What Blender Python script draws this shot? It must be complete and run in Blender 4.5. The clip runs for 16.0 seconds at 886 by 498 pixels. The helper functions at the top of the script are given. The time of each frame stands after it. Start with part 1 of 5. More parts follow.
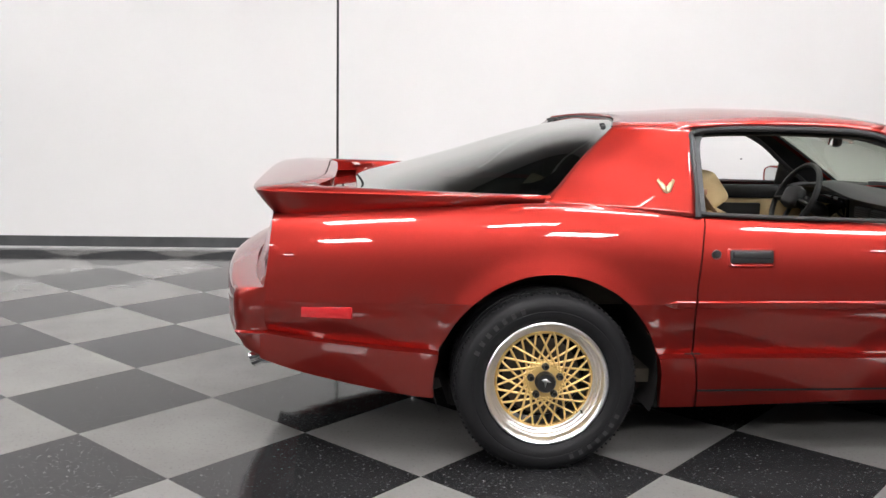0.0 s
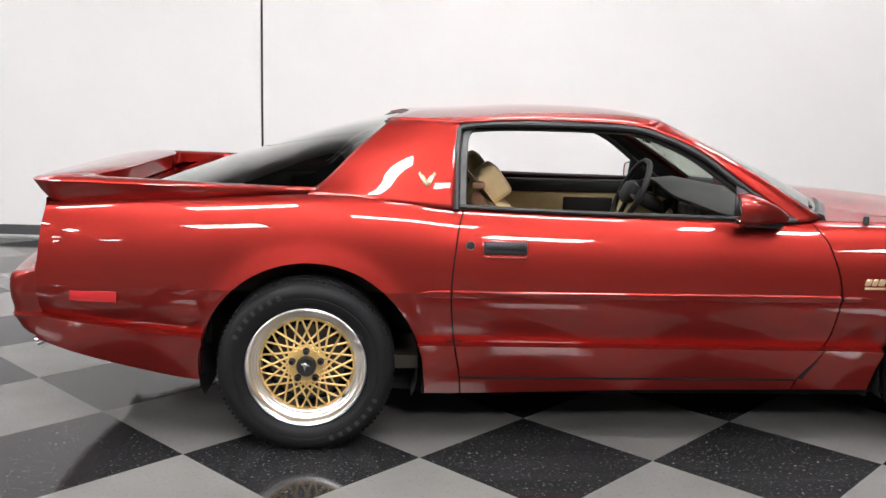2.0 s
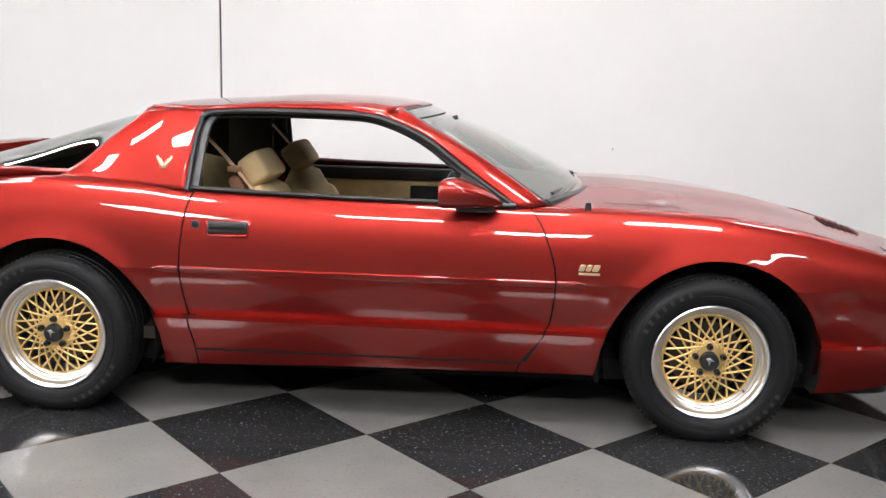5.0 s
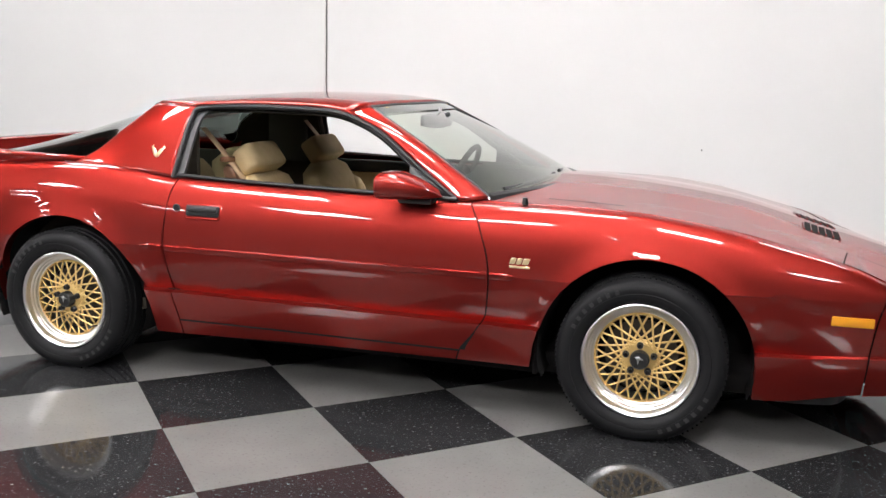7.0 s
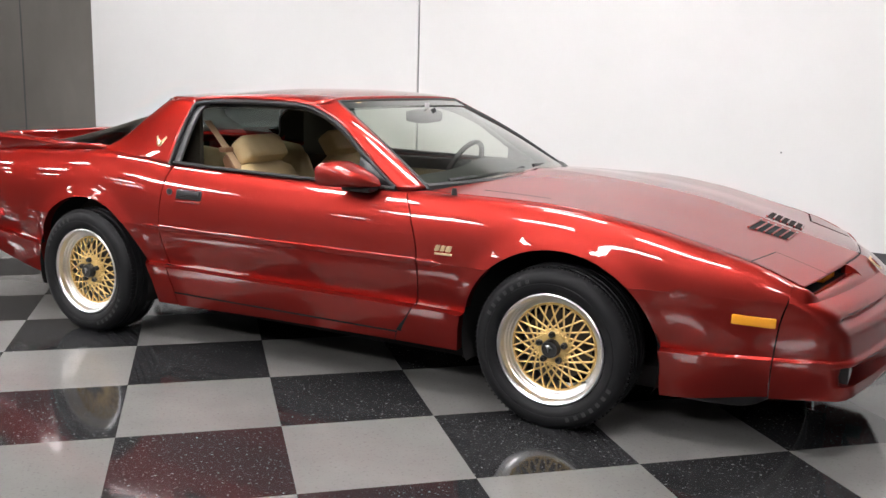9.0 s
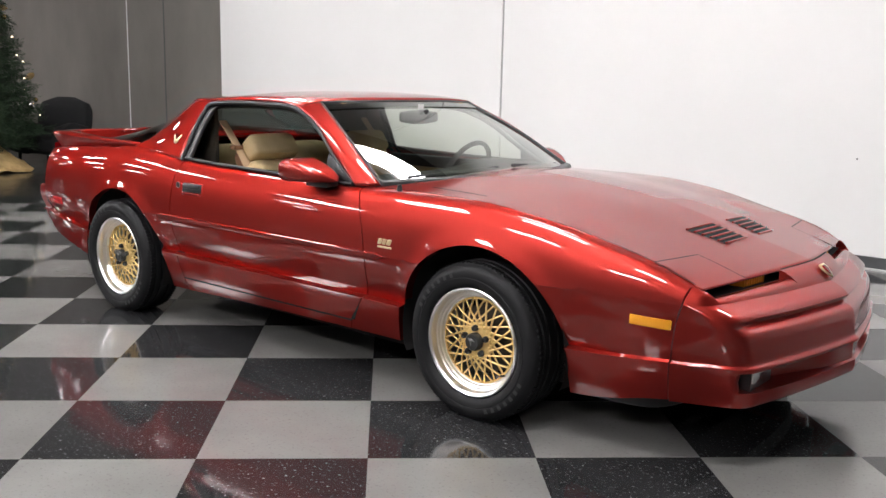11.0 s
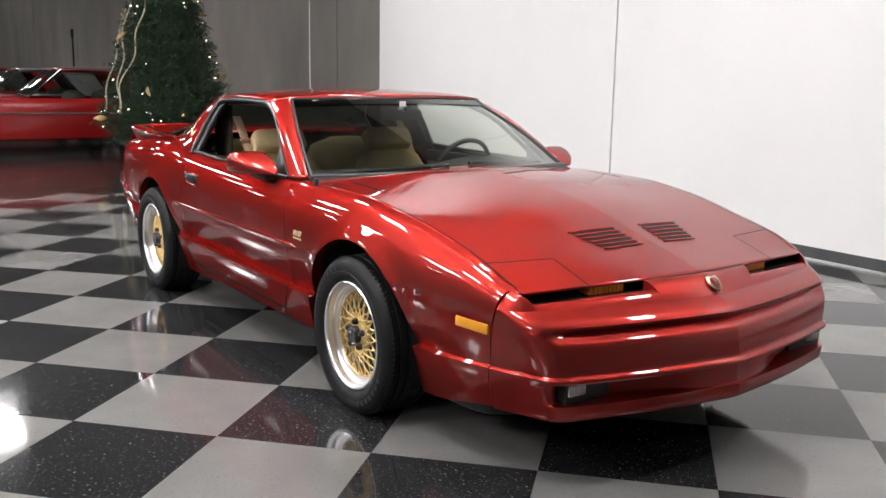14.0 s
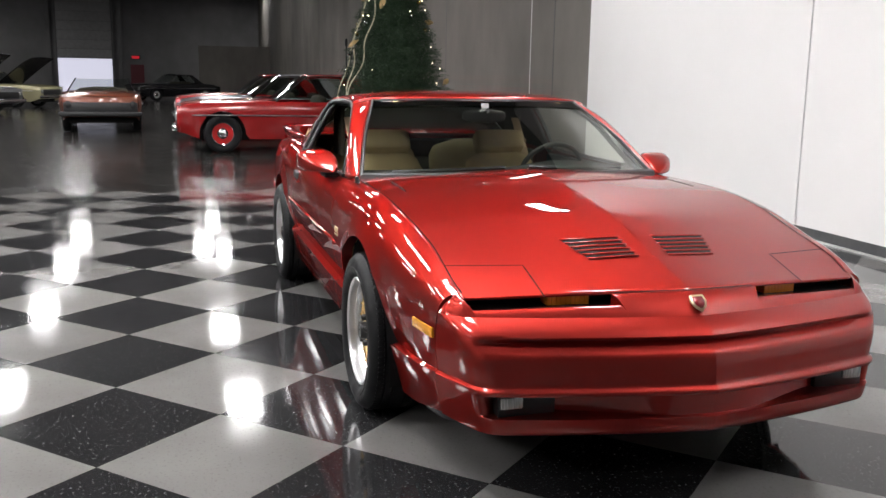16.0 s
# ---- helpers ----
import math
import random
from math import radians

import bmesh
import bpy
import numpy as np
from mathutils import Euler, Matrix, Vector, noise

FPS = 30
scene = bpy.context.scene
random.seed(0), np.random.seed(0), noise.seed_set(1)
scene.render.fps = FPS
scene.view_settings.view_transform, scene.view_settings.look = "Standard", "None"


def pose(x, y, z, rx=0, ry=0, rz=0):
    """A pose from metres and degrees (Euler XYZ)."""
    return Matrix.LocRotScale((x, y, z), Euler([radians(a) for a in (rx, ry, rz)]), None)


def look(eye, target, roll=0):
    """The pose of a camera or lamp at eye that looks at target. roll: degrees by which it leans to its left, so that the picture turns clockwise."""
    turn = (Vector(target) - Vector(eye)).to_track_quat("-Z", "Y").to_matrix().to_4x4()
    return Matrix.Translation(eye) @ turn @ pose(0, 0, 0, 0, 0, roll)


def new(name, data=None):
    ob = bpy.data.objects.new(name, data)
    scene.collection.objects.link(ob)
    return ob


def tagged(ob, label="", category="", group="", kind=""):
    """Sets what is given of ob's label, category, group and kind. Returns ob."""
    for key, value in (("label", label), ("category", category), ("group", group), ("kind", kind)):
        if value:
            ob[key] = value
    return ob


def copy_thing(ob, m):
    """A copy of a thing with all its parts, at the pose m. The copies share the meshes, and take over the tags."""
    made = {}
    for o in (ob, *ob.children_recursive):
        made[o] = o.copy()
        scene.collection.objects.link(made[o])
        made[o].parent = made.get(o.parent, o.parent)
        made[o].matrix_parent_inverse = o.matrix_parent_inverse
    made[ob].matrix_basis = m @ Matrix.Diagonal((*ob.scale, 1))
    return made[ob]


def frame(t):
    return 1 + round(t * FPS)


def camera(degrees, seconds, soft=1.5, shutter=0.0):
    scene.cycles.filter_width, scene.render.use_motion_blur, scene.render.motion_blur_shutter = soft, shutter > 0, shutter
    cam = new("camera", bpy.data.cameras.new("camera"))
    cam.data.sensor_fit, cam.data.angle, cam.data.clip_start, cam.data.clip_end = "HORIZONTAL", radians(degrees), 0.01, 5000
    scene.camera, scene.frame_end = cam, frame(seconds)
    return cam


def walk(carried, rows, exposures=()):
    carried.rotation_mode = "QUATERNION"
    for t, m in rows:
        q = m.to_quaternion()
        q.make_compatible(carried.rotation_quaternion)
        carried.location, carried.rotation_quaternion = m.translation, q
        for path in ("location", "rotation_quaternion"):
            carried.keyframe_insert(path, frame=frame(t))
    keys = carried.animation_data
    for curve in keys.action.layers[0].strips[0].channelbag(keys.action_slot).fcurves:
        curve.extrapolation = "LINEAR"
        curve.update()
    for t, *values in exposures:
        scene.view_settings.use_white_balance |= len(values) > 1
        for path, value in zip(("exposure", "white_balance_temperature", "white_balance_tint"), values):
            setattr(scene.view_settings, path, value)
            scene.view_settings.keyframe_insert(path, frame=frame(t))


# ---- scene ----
cam = camera(51.4, 16.0)
PATH = [
    (0, (-1.9910, -3.9502, 1.2967), (-1.7826, -1.9878, 0.9719), 1.25),
    (0.5, (-1.7647, -3.9947, 1.2949), (-1.5879, -2.0291, 0.9706), 1.32),
    (1, (-1.5105, -4.0521, 1.2959), (-1.3505, -2.0852, 0.9709), 1.36),
    (1.5, (-1.2628, -4.0882, 1.3174), (-1.1061, -2.1236, 0.9771), 1.46),
    (2, (-1.0111, -4.1594, 1.3232), (-0.8860, -2.1921, 0.9851), 1.54),
    (2.5, (-0.7678, -4.2021, 1.3247), (-0.6780, -2.2330, 0.9860), 1.60),
    (3, (-0.5154, -4.2369, 1.3289), (-0.4605, -2.2669, 0.9878), 1.50),
    (3.5, (-0.2627, -4.2670, 1.3305), (-0.2328, -2.2971, 0.9863), 1.43),
    (4, (-0.0028, -4.2899, 1.3241), (-0.0172, -2.3203, 0.9772), 1.42),
    (4.5, (0.2447, -4.3220, 1.3176), (0.1810, -2.3532, 0.9718), 1.39),
    (7, (1.5024, -4.3300, 1.3342), (0.9481, -2.4416, 0.9780), 1.47),
    (7.5, (1.7715, -4.2982, 1.3367), (1.1105, -2.4446, 0.9798), 1.43),
    (8, (2.0501, -4.2533, 1.3339), (1.2809, -2.4423, 0.9756), 1.38),
    (8.5, (2.2981, -4.1979, 1.3316), (1.4432, -2.4254, 0.9745), 1.37),
    (9, (2.5458, -4.1229, 1.3272), (1.6086, -2.3928, 0.9689), 1.41),
    (11.5, (3.6414, -3.5562, 1.3297), (2.3165, -2.1008, 0.9741), 1.15),
    (12, (3.8269, -3.3880, 1.3338), (2.4438, -1.9888, 0.9742), 1.08),
    (12.5, (4.0012, -3.2194, 1.3389), (2.5728, -1.8674, 0.9756), 1.06),
    (13, (4.1672, -3.0412, 1.3453), (2.6756, -1.7614, 0.9748), 1.04),
    (13.5, (4.3092, -2.8462, 1.3477), (2.7472, -1.6538, 0.9758), 1.01),
    (14, (4.4479, -2.6320, 1.3465), (2.8259, -1.5207, 0.9802), 0.99),
    (14.5, (4.5684, -2.4058, 1.3449), (2.8808, -1.3940, 0.9868), 0.89),
    (15, (4.6724, -2.1595, 1.3413), (2.9020, -1.3009, 0.9827), 0.84),
    (15.5, (4.7699, -1.9129, 1.3390), (2.9240, -1.2316, 0.9803), 0.86),
    (16, (4.8828, -1.6522, 1.3383), (3.0017, -1.0773, 0.9763), 0.94),
]
walk(cam, [(t, look(eye, target, roll)) for t, eye, target, roll in PATH])


# ---- world, lights, exposure ----
world = bpy.data.worlds.new("world")
scene.world = world
world.use_nodes = True
world.node_tree.nodes["Background"].inputs[0].default_value = (0.5, 0.5, 0.52, 1)
world.node_tree.nodes["Background"].inputs[1].default_value = 0.05
scene.view_settings.exposure = 0.0
LAMP = 66.5        # emission of the ceiling tubes
CEILING = 7.4
LAMP_Z = 5.0         # hanging height of the lamps

# ---- materials ----
def mat(name, color=(0.5, 0.5, 0.5), rough=0.5, metal=0.0, **more):
    m = bpy.data.materials.new(name)
    m.use_nodes = True
    b = m.node_tree.nodes["Principled BSDF"]
    b.inputs["Base Color"].default_value = (*color, 1)
    b.inputs["Roughness"].default_value = rough
    b.inputs["Metallic"].default_value = metal
    for key, value in more.items():
        b.inputs[key.replace("_", " ")].default_value = value
    return m


def noisy(m, scale, low, high, into="Base Color", detail=4.0, rough=0.6, coords="Object", lo=0.3, hi=0.7, stretch=(1, 1, 1)):
    """Drives an input of the shader by noise between two values."""
    n = m.node_tree.nodes
    tc, mp = n.new("ShaderNodeTexCoord"), n.new("ShaderNodeMapping")
    mp.inputs["Scale"].default_value = stretch
    t = n.new("ShaderNodeTexNoise")
    t.inputs["Scale"].default_value, t.inputs["Detail"].default_value, t.inputs["Roughness"].default_value = scale, detail, rough
    r = n.new("ShaderNodeValToRGB")
    r.color_ramp.elements[0].position, r.color_ramp.elements[1].position = lo, hi
    if not isinstance(low, tuple):
        low, high = (low,) * 3, (high,) * 3
    r.color_ramp.elements[0].color, r.color_ramp.elements[1].color = (*low, 1), (*high, 1)
    lk = m.node_tree.links.new
    lk(tc.outputs[coords], mp.inputs[0])
    lk(mp.outputs[0], t.inputs["Vector"])
    lk(t.outputs["Fac"], r.inputs[0])
    lk(r.outputs[0], n["Principled BSDF"].inputs[into])
    return r


def bumpy(m, scale, strength, distance=0.002, detail=3.0, coords="Object", stretch=(1, 1, 1)):
    n = m.node_tree.nodes
    tc, mp = n.new("ShaderNodeTexCoord"), n.new("ShaderNodeMapping")
    mp.inputs["Scale"].default_value = stretch
    t, b = n.new("ShaderNodeTexNoise"), n.new("ShaderNodeBump")
    t.inputs["Scale"].default_value, t.inputs["Detail"].default_value = scale, detail
    b.inputs["Strength"].default_value, b.inputs["Distance"].default_value = strength, distance
    lk = m.node_tree.links.new
    lk(tc.outputs[coords], mp.inputs[0])
    lk(mp.outputs[0], t.inputs["Vector"])
    lk(t.outputs["Fac"], b.inputs["Height"])
    lk(b.outputs[0], n["Principled BSDF"].inputs["Normal"])
    return m


def glowing(name, color, strength):
    m = mat(name, color, 0.5)
    b = m.node_tree.nodes["Principled BSDF"]
    b.inputs["Emission Color"].default_value, b.inputs["Emission Strength"].default_value = (*color, 1), strength
    return m


def glass(name, tint, alpha, power=4.6, least=0.055, rough=0.01):
    """Clear tinted glass: a see-through layer under a Fresnel gloss."""
    m = bpy.data.materials.new(name)
    m.use_nodes = True
    n, lk = m.node_tree.nodes, m.node_tree.links.new
    n.remove(n["Principled BSDF"])
    out = n["Material Output"]
    tr, gl, mx, lw = (n.new("ShaderNodeBsdfTransparent"), n.new("ShaderNodeBsdfGlossy"), n.new("ShaderNodeMixShader"), n.new("ShaderNodeLayerWeight"))
    pw, fr = n.new("ShaderNodeMath"), n.new("ShaderNodeMath")
    pw.operation, fr.operation = "POWER", "MULTIPLY_ADD"
    pw.inputs[1].default_value, fr.inputs[1].default_value, fr.inputs[2].default_value = power, 0.93, least
    lw.inputs[0].default_value = 0.5
    lk(lw.outputs["Facing"], pw.inputs[0])
    lk(pw.outputs[0], fr.inputs[0])
    tr.inputs[0].default_value = (*[c * alpha for c in tint], 1)
    gl.inputs["Roughness"].default_value = rough
    gl.inputs["Color"].default_value = (0.98, 1.0, 0.98, 1)
    lk(fr.outputs[0], mx.inputs[0])
    lk(tr.outputs[0], mx.inputs[1])
    lk(gl.outputs[0], mx.inputs[2])
    lk(mx.outputs[0], out.inputs[0])
    return m


paint = mat("red_metallic_paint", (0.325, 0.0280, 0.0220), 0.45, 0.97, Specular_IOR_Level=0.0, Specular_Tint=(0.45, 0.22, 0.22, 1), Coat_Weight=1.0, Coat_Roughness=0.02, Coat_IOR=1.5)
noisy(paint, 900, (0.275, 0.0238, 0.0187), (0.375, 0.0322, 0.0253), detail=1)
channel_grey = mat("grey_window_channel", (0.075, 0.075, 0.078), 0.5)
noisy(channel_grey, 20, (0.06, 0.06, 0.062), (0.09, 0.09, 0.093))
black_trim = mat("black_trim", (0.017, 0.017, 0.018), 0.4)
rubber = mat("tyre_rubber", (0.011, 0.011, 0.012), 0.5, Specular_IOR_Level=0.18)
noisy(rubber, 12, 0.38, 0.6, "Roughness")
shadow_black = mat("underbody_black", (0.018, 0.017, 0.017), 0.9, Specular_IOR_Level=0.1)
polished = mat("polished_aluminium", (0.93, 0.93, 0.94), 0.30, 1.0)
bumpy(polished, 40, 0.04)
gold = mat("gold_wheel_paint", (0.72, 0.50, 0.20), 0.38, 0.6)
gold_trim = mat("gold_badge", (0.85, 0.68, 0.42), 0.3, 0.75)
cap_black = mat("hub_cap_black", (0.02, 0.02, 0.02), 0.3)
chrome = mat("chrome", (0.8, 0.8, 0.82), 0.08, 1.0)
amber_dark = mat("amber_parking_lens", (0.75, 0.28, 0.03), 0.2)
amber = mat("amber_lens", (0.75, 0.3, 0.02), 0.2, Coat_Weight=0.5)
marker_lens = mat("red_marker_lens", (0.50, 0.018, 0.022), 0.25, Coat_Weight=0.4)
red_lens = mat("red_lens", (0.22, 0.006, 0.010), 0.2, Coat_Weight=0.3)
clear_lens = mat("fog_lamp_lens", (0.33, 0.35, 0.34), 0.12, 0.5)
noisy(clear_lens, 45, (0.28, 0.29, 0.29), (0.7, 0.72, 0.7), stretch=(1, 4, 0.4))
tan_cloth = mat("tan_cloth", (0.56, 0.42, 0.22), 0.85)
bumpy(tan_cloth, 350, 0.3, 0.002)
noisy(tan_cloth, 9, (0.50, 0.37, 0.19), (0.60, 0.46, 0.26))
tan_belt = mat("tan_belt", (0.52, 0.36, 0.22), 0.7)
brown_guide = mat("brown_plastic", (0.26, 0.13, 0.07), 0.5)
dash_black = mat("dash_vinyl", (0.009, 0.009, 0.0095), 0.6)
bumpy(dash_black, 300, 0.2, 0.001)
dark_cloth = mat("dark_headliner", (0.05, 0.042, 0.03), 0.9)
window_glass = glass("window_glass", (0.85, 0.93, 0.81), 0.75, 3.2, 0.09)
rear_glass = glass("tinted_rear_glass", (0.80, 0.92, 0.84), 0.13, 3.6, 0.075)
hall_glass = glass("car_window_glass", (0.8, 0.84, 0.82), 0.9, 4.6, 0.04, 0.03)
black_gloss = mat("black_glass_border", (0.006, 0.006, 0.006), 0.05)
mirror_glass = mat("mirror_glass", (0.8, 0.8, 0.8), 0.02, 1.0)

white_wall = mat("white_wall_paint", (0.78, 0.77, 0.76), 0.6)
noisy(white_wall, 0.7, (0.725, 0.717, 0.711), (0.765, 0.756, 0.750), detail=5)
bumpy(white_wall, 60, 0.08, 0.002)
concrete = mat("grey_concrete", (0.26, 0.25, 0.235), 0.75)
noisy(concrete, 0.8, (0.118, 0.108, 0.095), (0.205, 0.190, 0.169), detail=9, lo=0.25, hi=0.75, stretch=(0.9, 0.9, 0.5))
bumpy(concrete, 25, 0.2, 0.004)
dark_wall = mat("dark_grey_wall", (0.09, 0.09, 0.095), 0.8)
noisy(dark_wall, 0.5, (0.20, 0.197, 0.20), (0.27, 0.267, 0.27))
ceiling_mat = mat("dark_ceiling", (0.16, 0.16, 0.165), 0.85)
noisy(ceiling_mat, 0.6, (0.13, 0.13, 0.135), (0.19, 0.19, 0.195))
base_mat = mat("grey_rubber_baseboard", (0.06, 0.062, 0.065), 0.45)
noisy(base_mat, 6, (0.05, 0.052, 0.055), (0.075, 0.077, 0.08))
# pale colour stands in for the bright reflection at the baseboard's foot
toe_mat = mat("pale_toe_highlight", (0.45, 0.45, 0.45), 0.35)
noisy(toe_mat, 5, (0.38, 0.38, 0.38), (0.5, 0.5, 0.5))
slab = mat("polished_concrete_floor", (0.06, 0.058, 0.055), 0.2, Specular_IOR_Level=0.22)
noisy(slab, 0.9, (0.016, 0.015, 0.014), (0.032, 0.030, 0.028), detail=8)
noisy(slab, 2.5, 0.12, 0.22, "Roughness", detail=6)


def vinyl(name, base, fleck, low, high):
    """A waxed vinyl tile: flecks, faint mottling, a slightly uneven gloss."""
    m = mat(name, base, 0.1, Specular_IOR_Level=0.26)
    n, lk = m.node_tree.nodes, m.node_tree.links.new
    b = n["Principled BSDF"]
    geo, info = n.new("ShaderNodeNewGeometry"), n.new("ShaderNodeObjectInfo")
    v = n.new("ShaderNodeTexNoise")
    v.inputs["Scale"].default_value, v.inputs["Detail"].default_value = 78, 2.0
    lk(geo.outputs["Position"], v.inputs["Vector"])
    r = n.new("ShaderNodeValToRGB")
    r.color_ramp.elements[0].position, r.color_ramp.elements[1].position = low, high
    r.color_ramp.elements[0].color, r.color_ramp.elements[1].color = (*base, 1), (*fleck, 1)
    lk(v.outputs["Fac"], r.inputs[0])
    big = n.new("ShaderNodeTexNoise")
    big.inputs["Scale"].default_value, big.inputs["Detail"].default_value = 2.2, 6
    lk(geo.outputs["Position"], big.inputs["Vector"])
    mx = n.new("ShaderNodeMix")
    mx.data_type, mx.blend_type = "RGBA", "MULTIPLY"
    mx.inputs[0].default_value = 1.0
    tone = n.new("ShaderNodeMapRange")
    tone.inputs[1].default_value, tone.inputs[2].default_value, tone.inputs[3].default_value, tone.inputs[4].default_value = 0.3, 0.7, 0.86, 1.1
    lk(big.outputs["Fac"], tone.inputs[0])
    rnd = n.new("ShaderNodeMapRange")
    rnd.inputs[3].default_value, rnd.inputs[4].default_value = 0.9, 1.08
    lk(info.outputs["Random"], rnd.inputs[0])
    mul = n.new("ShaderNodeMath")
    mul.operation = "MULTIPLY"
    lk(tone.outputs[0], mul.inputs[0])
    lk(rnd.outputs[0], mul.inputs[1])
    lk(r.outputs[0], mx.inputs[6])
    lk(mul.outputs[0], mx.inputs[7])
    lk(mx.outputs[2], b.inputs["Base Color"])
    rg = n.new("ShaderNodeMapRange")
    rg.inputs[1].default_value, rg.inputs[2].default_value, rg.inputs[3].default_value, rg.inputs[4].default_value = 0.3, 0.7, 0.05, 0.10
    lk(big.outputs["Fac"], rg.inputs[0])
    lk(rg.outputs[0], b.inputs["Roughness"])
    wave, bump = n.new("ShaderNodeTexNoise"), n.new("ShaderNodeBump")
    wave.inputs["Scale"].default_value, wave.inputs["Detail"].default_value = 14, 3
    bump.inputs["Strength"].default_value, bump.inputs["Distance"].default_value = 0.12, 0.002
    lk(geo.outputs["Position"], wave.inputs["Vector"])
    lk(wave.outputs["Fac"], bump.inputs["Height"])
    lk(bump.outputs[0], b.inputs["Normal"])
    return m


tile_dark = vinyl("black_vinyl_tile", (0.019, 0.019, 0.020), (0.16, 0.16, 0.16), 0.63, 0.75)
tile_light = vinyl("grey_vinyl_tile", (0.158, 0.154, 0.148), (0.12, 0.116, 0.111), 0.58, 0.75)

# ---- helpers for geometry ----
def curve_of(*pairs):
    """A smooth function through (x, value) pairs (monotone cubic)."""
    xs, ys = np.array([p[0] for p in pairs], float), np.array([p[1] for p in pairs], float)
    d = np.diff(ys) / np.diff(xs)
    m = np.concatenate([[d[0]], np.where(d[1:] * d[:-1] > 0, 2 * d[1:] * d[:-1] / np.where(d[1:] + d[:-1] == 0, 1, d[1:] + d[:-1]), 0), [d[-1]]])

    def f(x):
        x = min(max(x, xs[0]), xs[-1])
        i = min(int(np.searchsorted(xs, x, "right")) - 1, len(xs) - 2)
        i = max(i, 0)
        h = xs[i + 1] - xs[i]
        t = (x - xs[i]) / h
        return float(ys[i] * (1 + 2 * t) * (1 - t) ** 2 + m[i] * h * t * (1 - t) ** 2 + ys[i + 1] * t * t * (3 - 2 * t) + m[i + 1] * h * t * t * (t - 1))
    return f


def step(a, b, x):
    t = min(max((x - a) / (b - a), 0.0), 1.0)
    return t * t * (3 - 2 * t)


def lerp(a, b, t):
    return a + (b - a) * t


def mesh_from(bm, name, materials, smooth=40):
    me = bpy.data.meshes.new(name)
    bm.to_mesh(me)
    bm.free()
    for m in materials if isinstance(materials, (list, tuple)) else [materials]:
        me.materials.append(m)
    if smooth:
        for p in me.polygons:
            p.use_smooth = True
        me.set_sharp_from_angle(angle=radians(smooth))
    return me


def part(name, bm, material, parent, label="", smooth=40, thick=0.0):
    """Links a bmesh as one mesh object under a thing or a part."""
    ob = new(name, mesh_from(bm, name, material, smooth))
    if parent is not None:
        ob.parent = parent
    if label:
        ob["label"] = label
    if thick:
        mod = ob.modifiers.new("thickness", "SOLIDIFY")
        mod.thickness, mod.offset = thick, -1
    return ob


def creased(ob, at=lambda v: abs(v.co.y) < 0.001):
    """Keeps a folded line of a pressed panel sharp."""
    vs = ob.data.vertices
    for e in ob.data.edges:
        if at(vs[e.vertices[0]]) and at(vs[e.vertices[1]]):
            e.use_edge_sharp = True
    return ob


def thing(name, label, category, group="", m=None, kind=""):
    ob = tagged(new(name), label, category, group, kind)
    if m is not None:
        ob.matrix_basis = m
    return ob


def box(bm, x0, y0, z0, x1, y1, z1, bevel=0.0, m=None):
    r = bmesh.ops.create_cube(bm, size=1)
    vs = r["verts"]
    bmesh.ops.transform(bm, matrix=Matrix.Translation(((x0 + x1) / 2, (y0 + y1) / 2, (z0 + z1) / 2)) @ Matrix.Diagonal((abs(x1 - x0), abs(y1 - y0), abs(z1 - z0), 1)), verts=vs)
    if bevel:
        es = list({e for v in vs for e in v.link_edges})
        out = bmesh.ops.bevel(bm, geom=es, offset=bevel, segments=2, profile=0.5, affect="EDGES")
        vs = list({v for f in out["faces"] for v in f.verts} | {v for v in vs if v.is_valid})
    if m is not None:
        bmesh.ops.transform(bm, matrix=m, verts=vs)
    return bm


def boxed(*a, **k):
    return box(bmesh.new(), *a, **k)


def grid(points, flip=False, closed=False, bm=None):
    """Quads over rows of points; degenerate ones are dropped."""
    bm = bm or bmesh.new()
    rows = [[bm.verts.new(p) for p in row] for row in points]
    nu, nv = len(rows), len(rows[0])
    for i in range(nu - 1):
        for j in range(nv if closed else nv - 1):
            a, b, c, d = rows[i][j], rows[i + 1][j], rows[i + 1][(j + 1) % nv], rows[i][(j + 1) % nv]
            bm.faces.new((d, c, b, a) if flip else (a, b, c, d))
    bmesh.ops.remove_doubles(bm, verts=bm.verts, dist=0.00015)
    bmesh.ops.dissolve_degenerate(bm, edges=bm.edges, dist=0.0001)
    return bm


def lathe(profile, n=48, bm=None, axis="y"):
    """Turns (radius, along) pairs round the axis."""
    rows = []
    for r, a in profile:
        ring = []
        for k in range(n):
            c, s = math.cos(2 * math.pi * k / n) * r, math.sin(2 * math.pi * k / n) * r
            ring.append((c, a, s) if axis == "y" else ((c, s, a) if axis == "z" else (a, c, s)))
        rows.append(ring)
    return grid(rows, closed=True, bm=bm)


def spline(points, n=12):
    """Catmull-Rom through the points."""
    p = [Vector(q) for q in points]
    p = [2 * p[0] - p[1]] + p + [2 * p[-1] - p[-2]]
    out = []
    for i in range(1, len(p) - 2):
        for k in range(n):
            t = k / n
            out.append(0.5 * ((2 * p[i]) + (p[i + 1] - p[i - 1]) * t + (2 * p[i - 1] - 5 * p[i] + 4 * p[i + 1] - p[i + 2]) * t * t + (3 * p[i] - p[i - 1] - 3 * p[i + 1] + p[i + 2]) * t ** 3))
    out.append(p[-2])
    return out


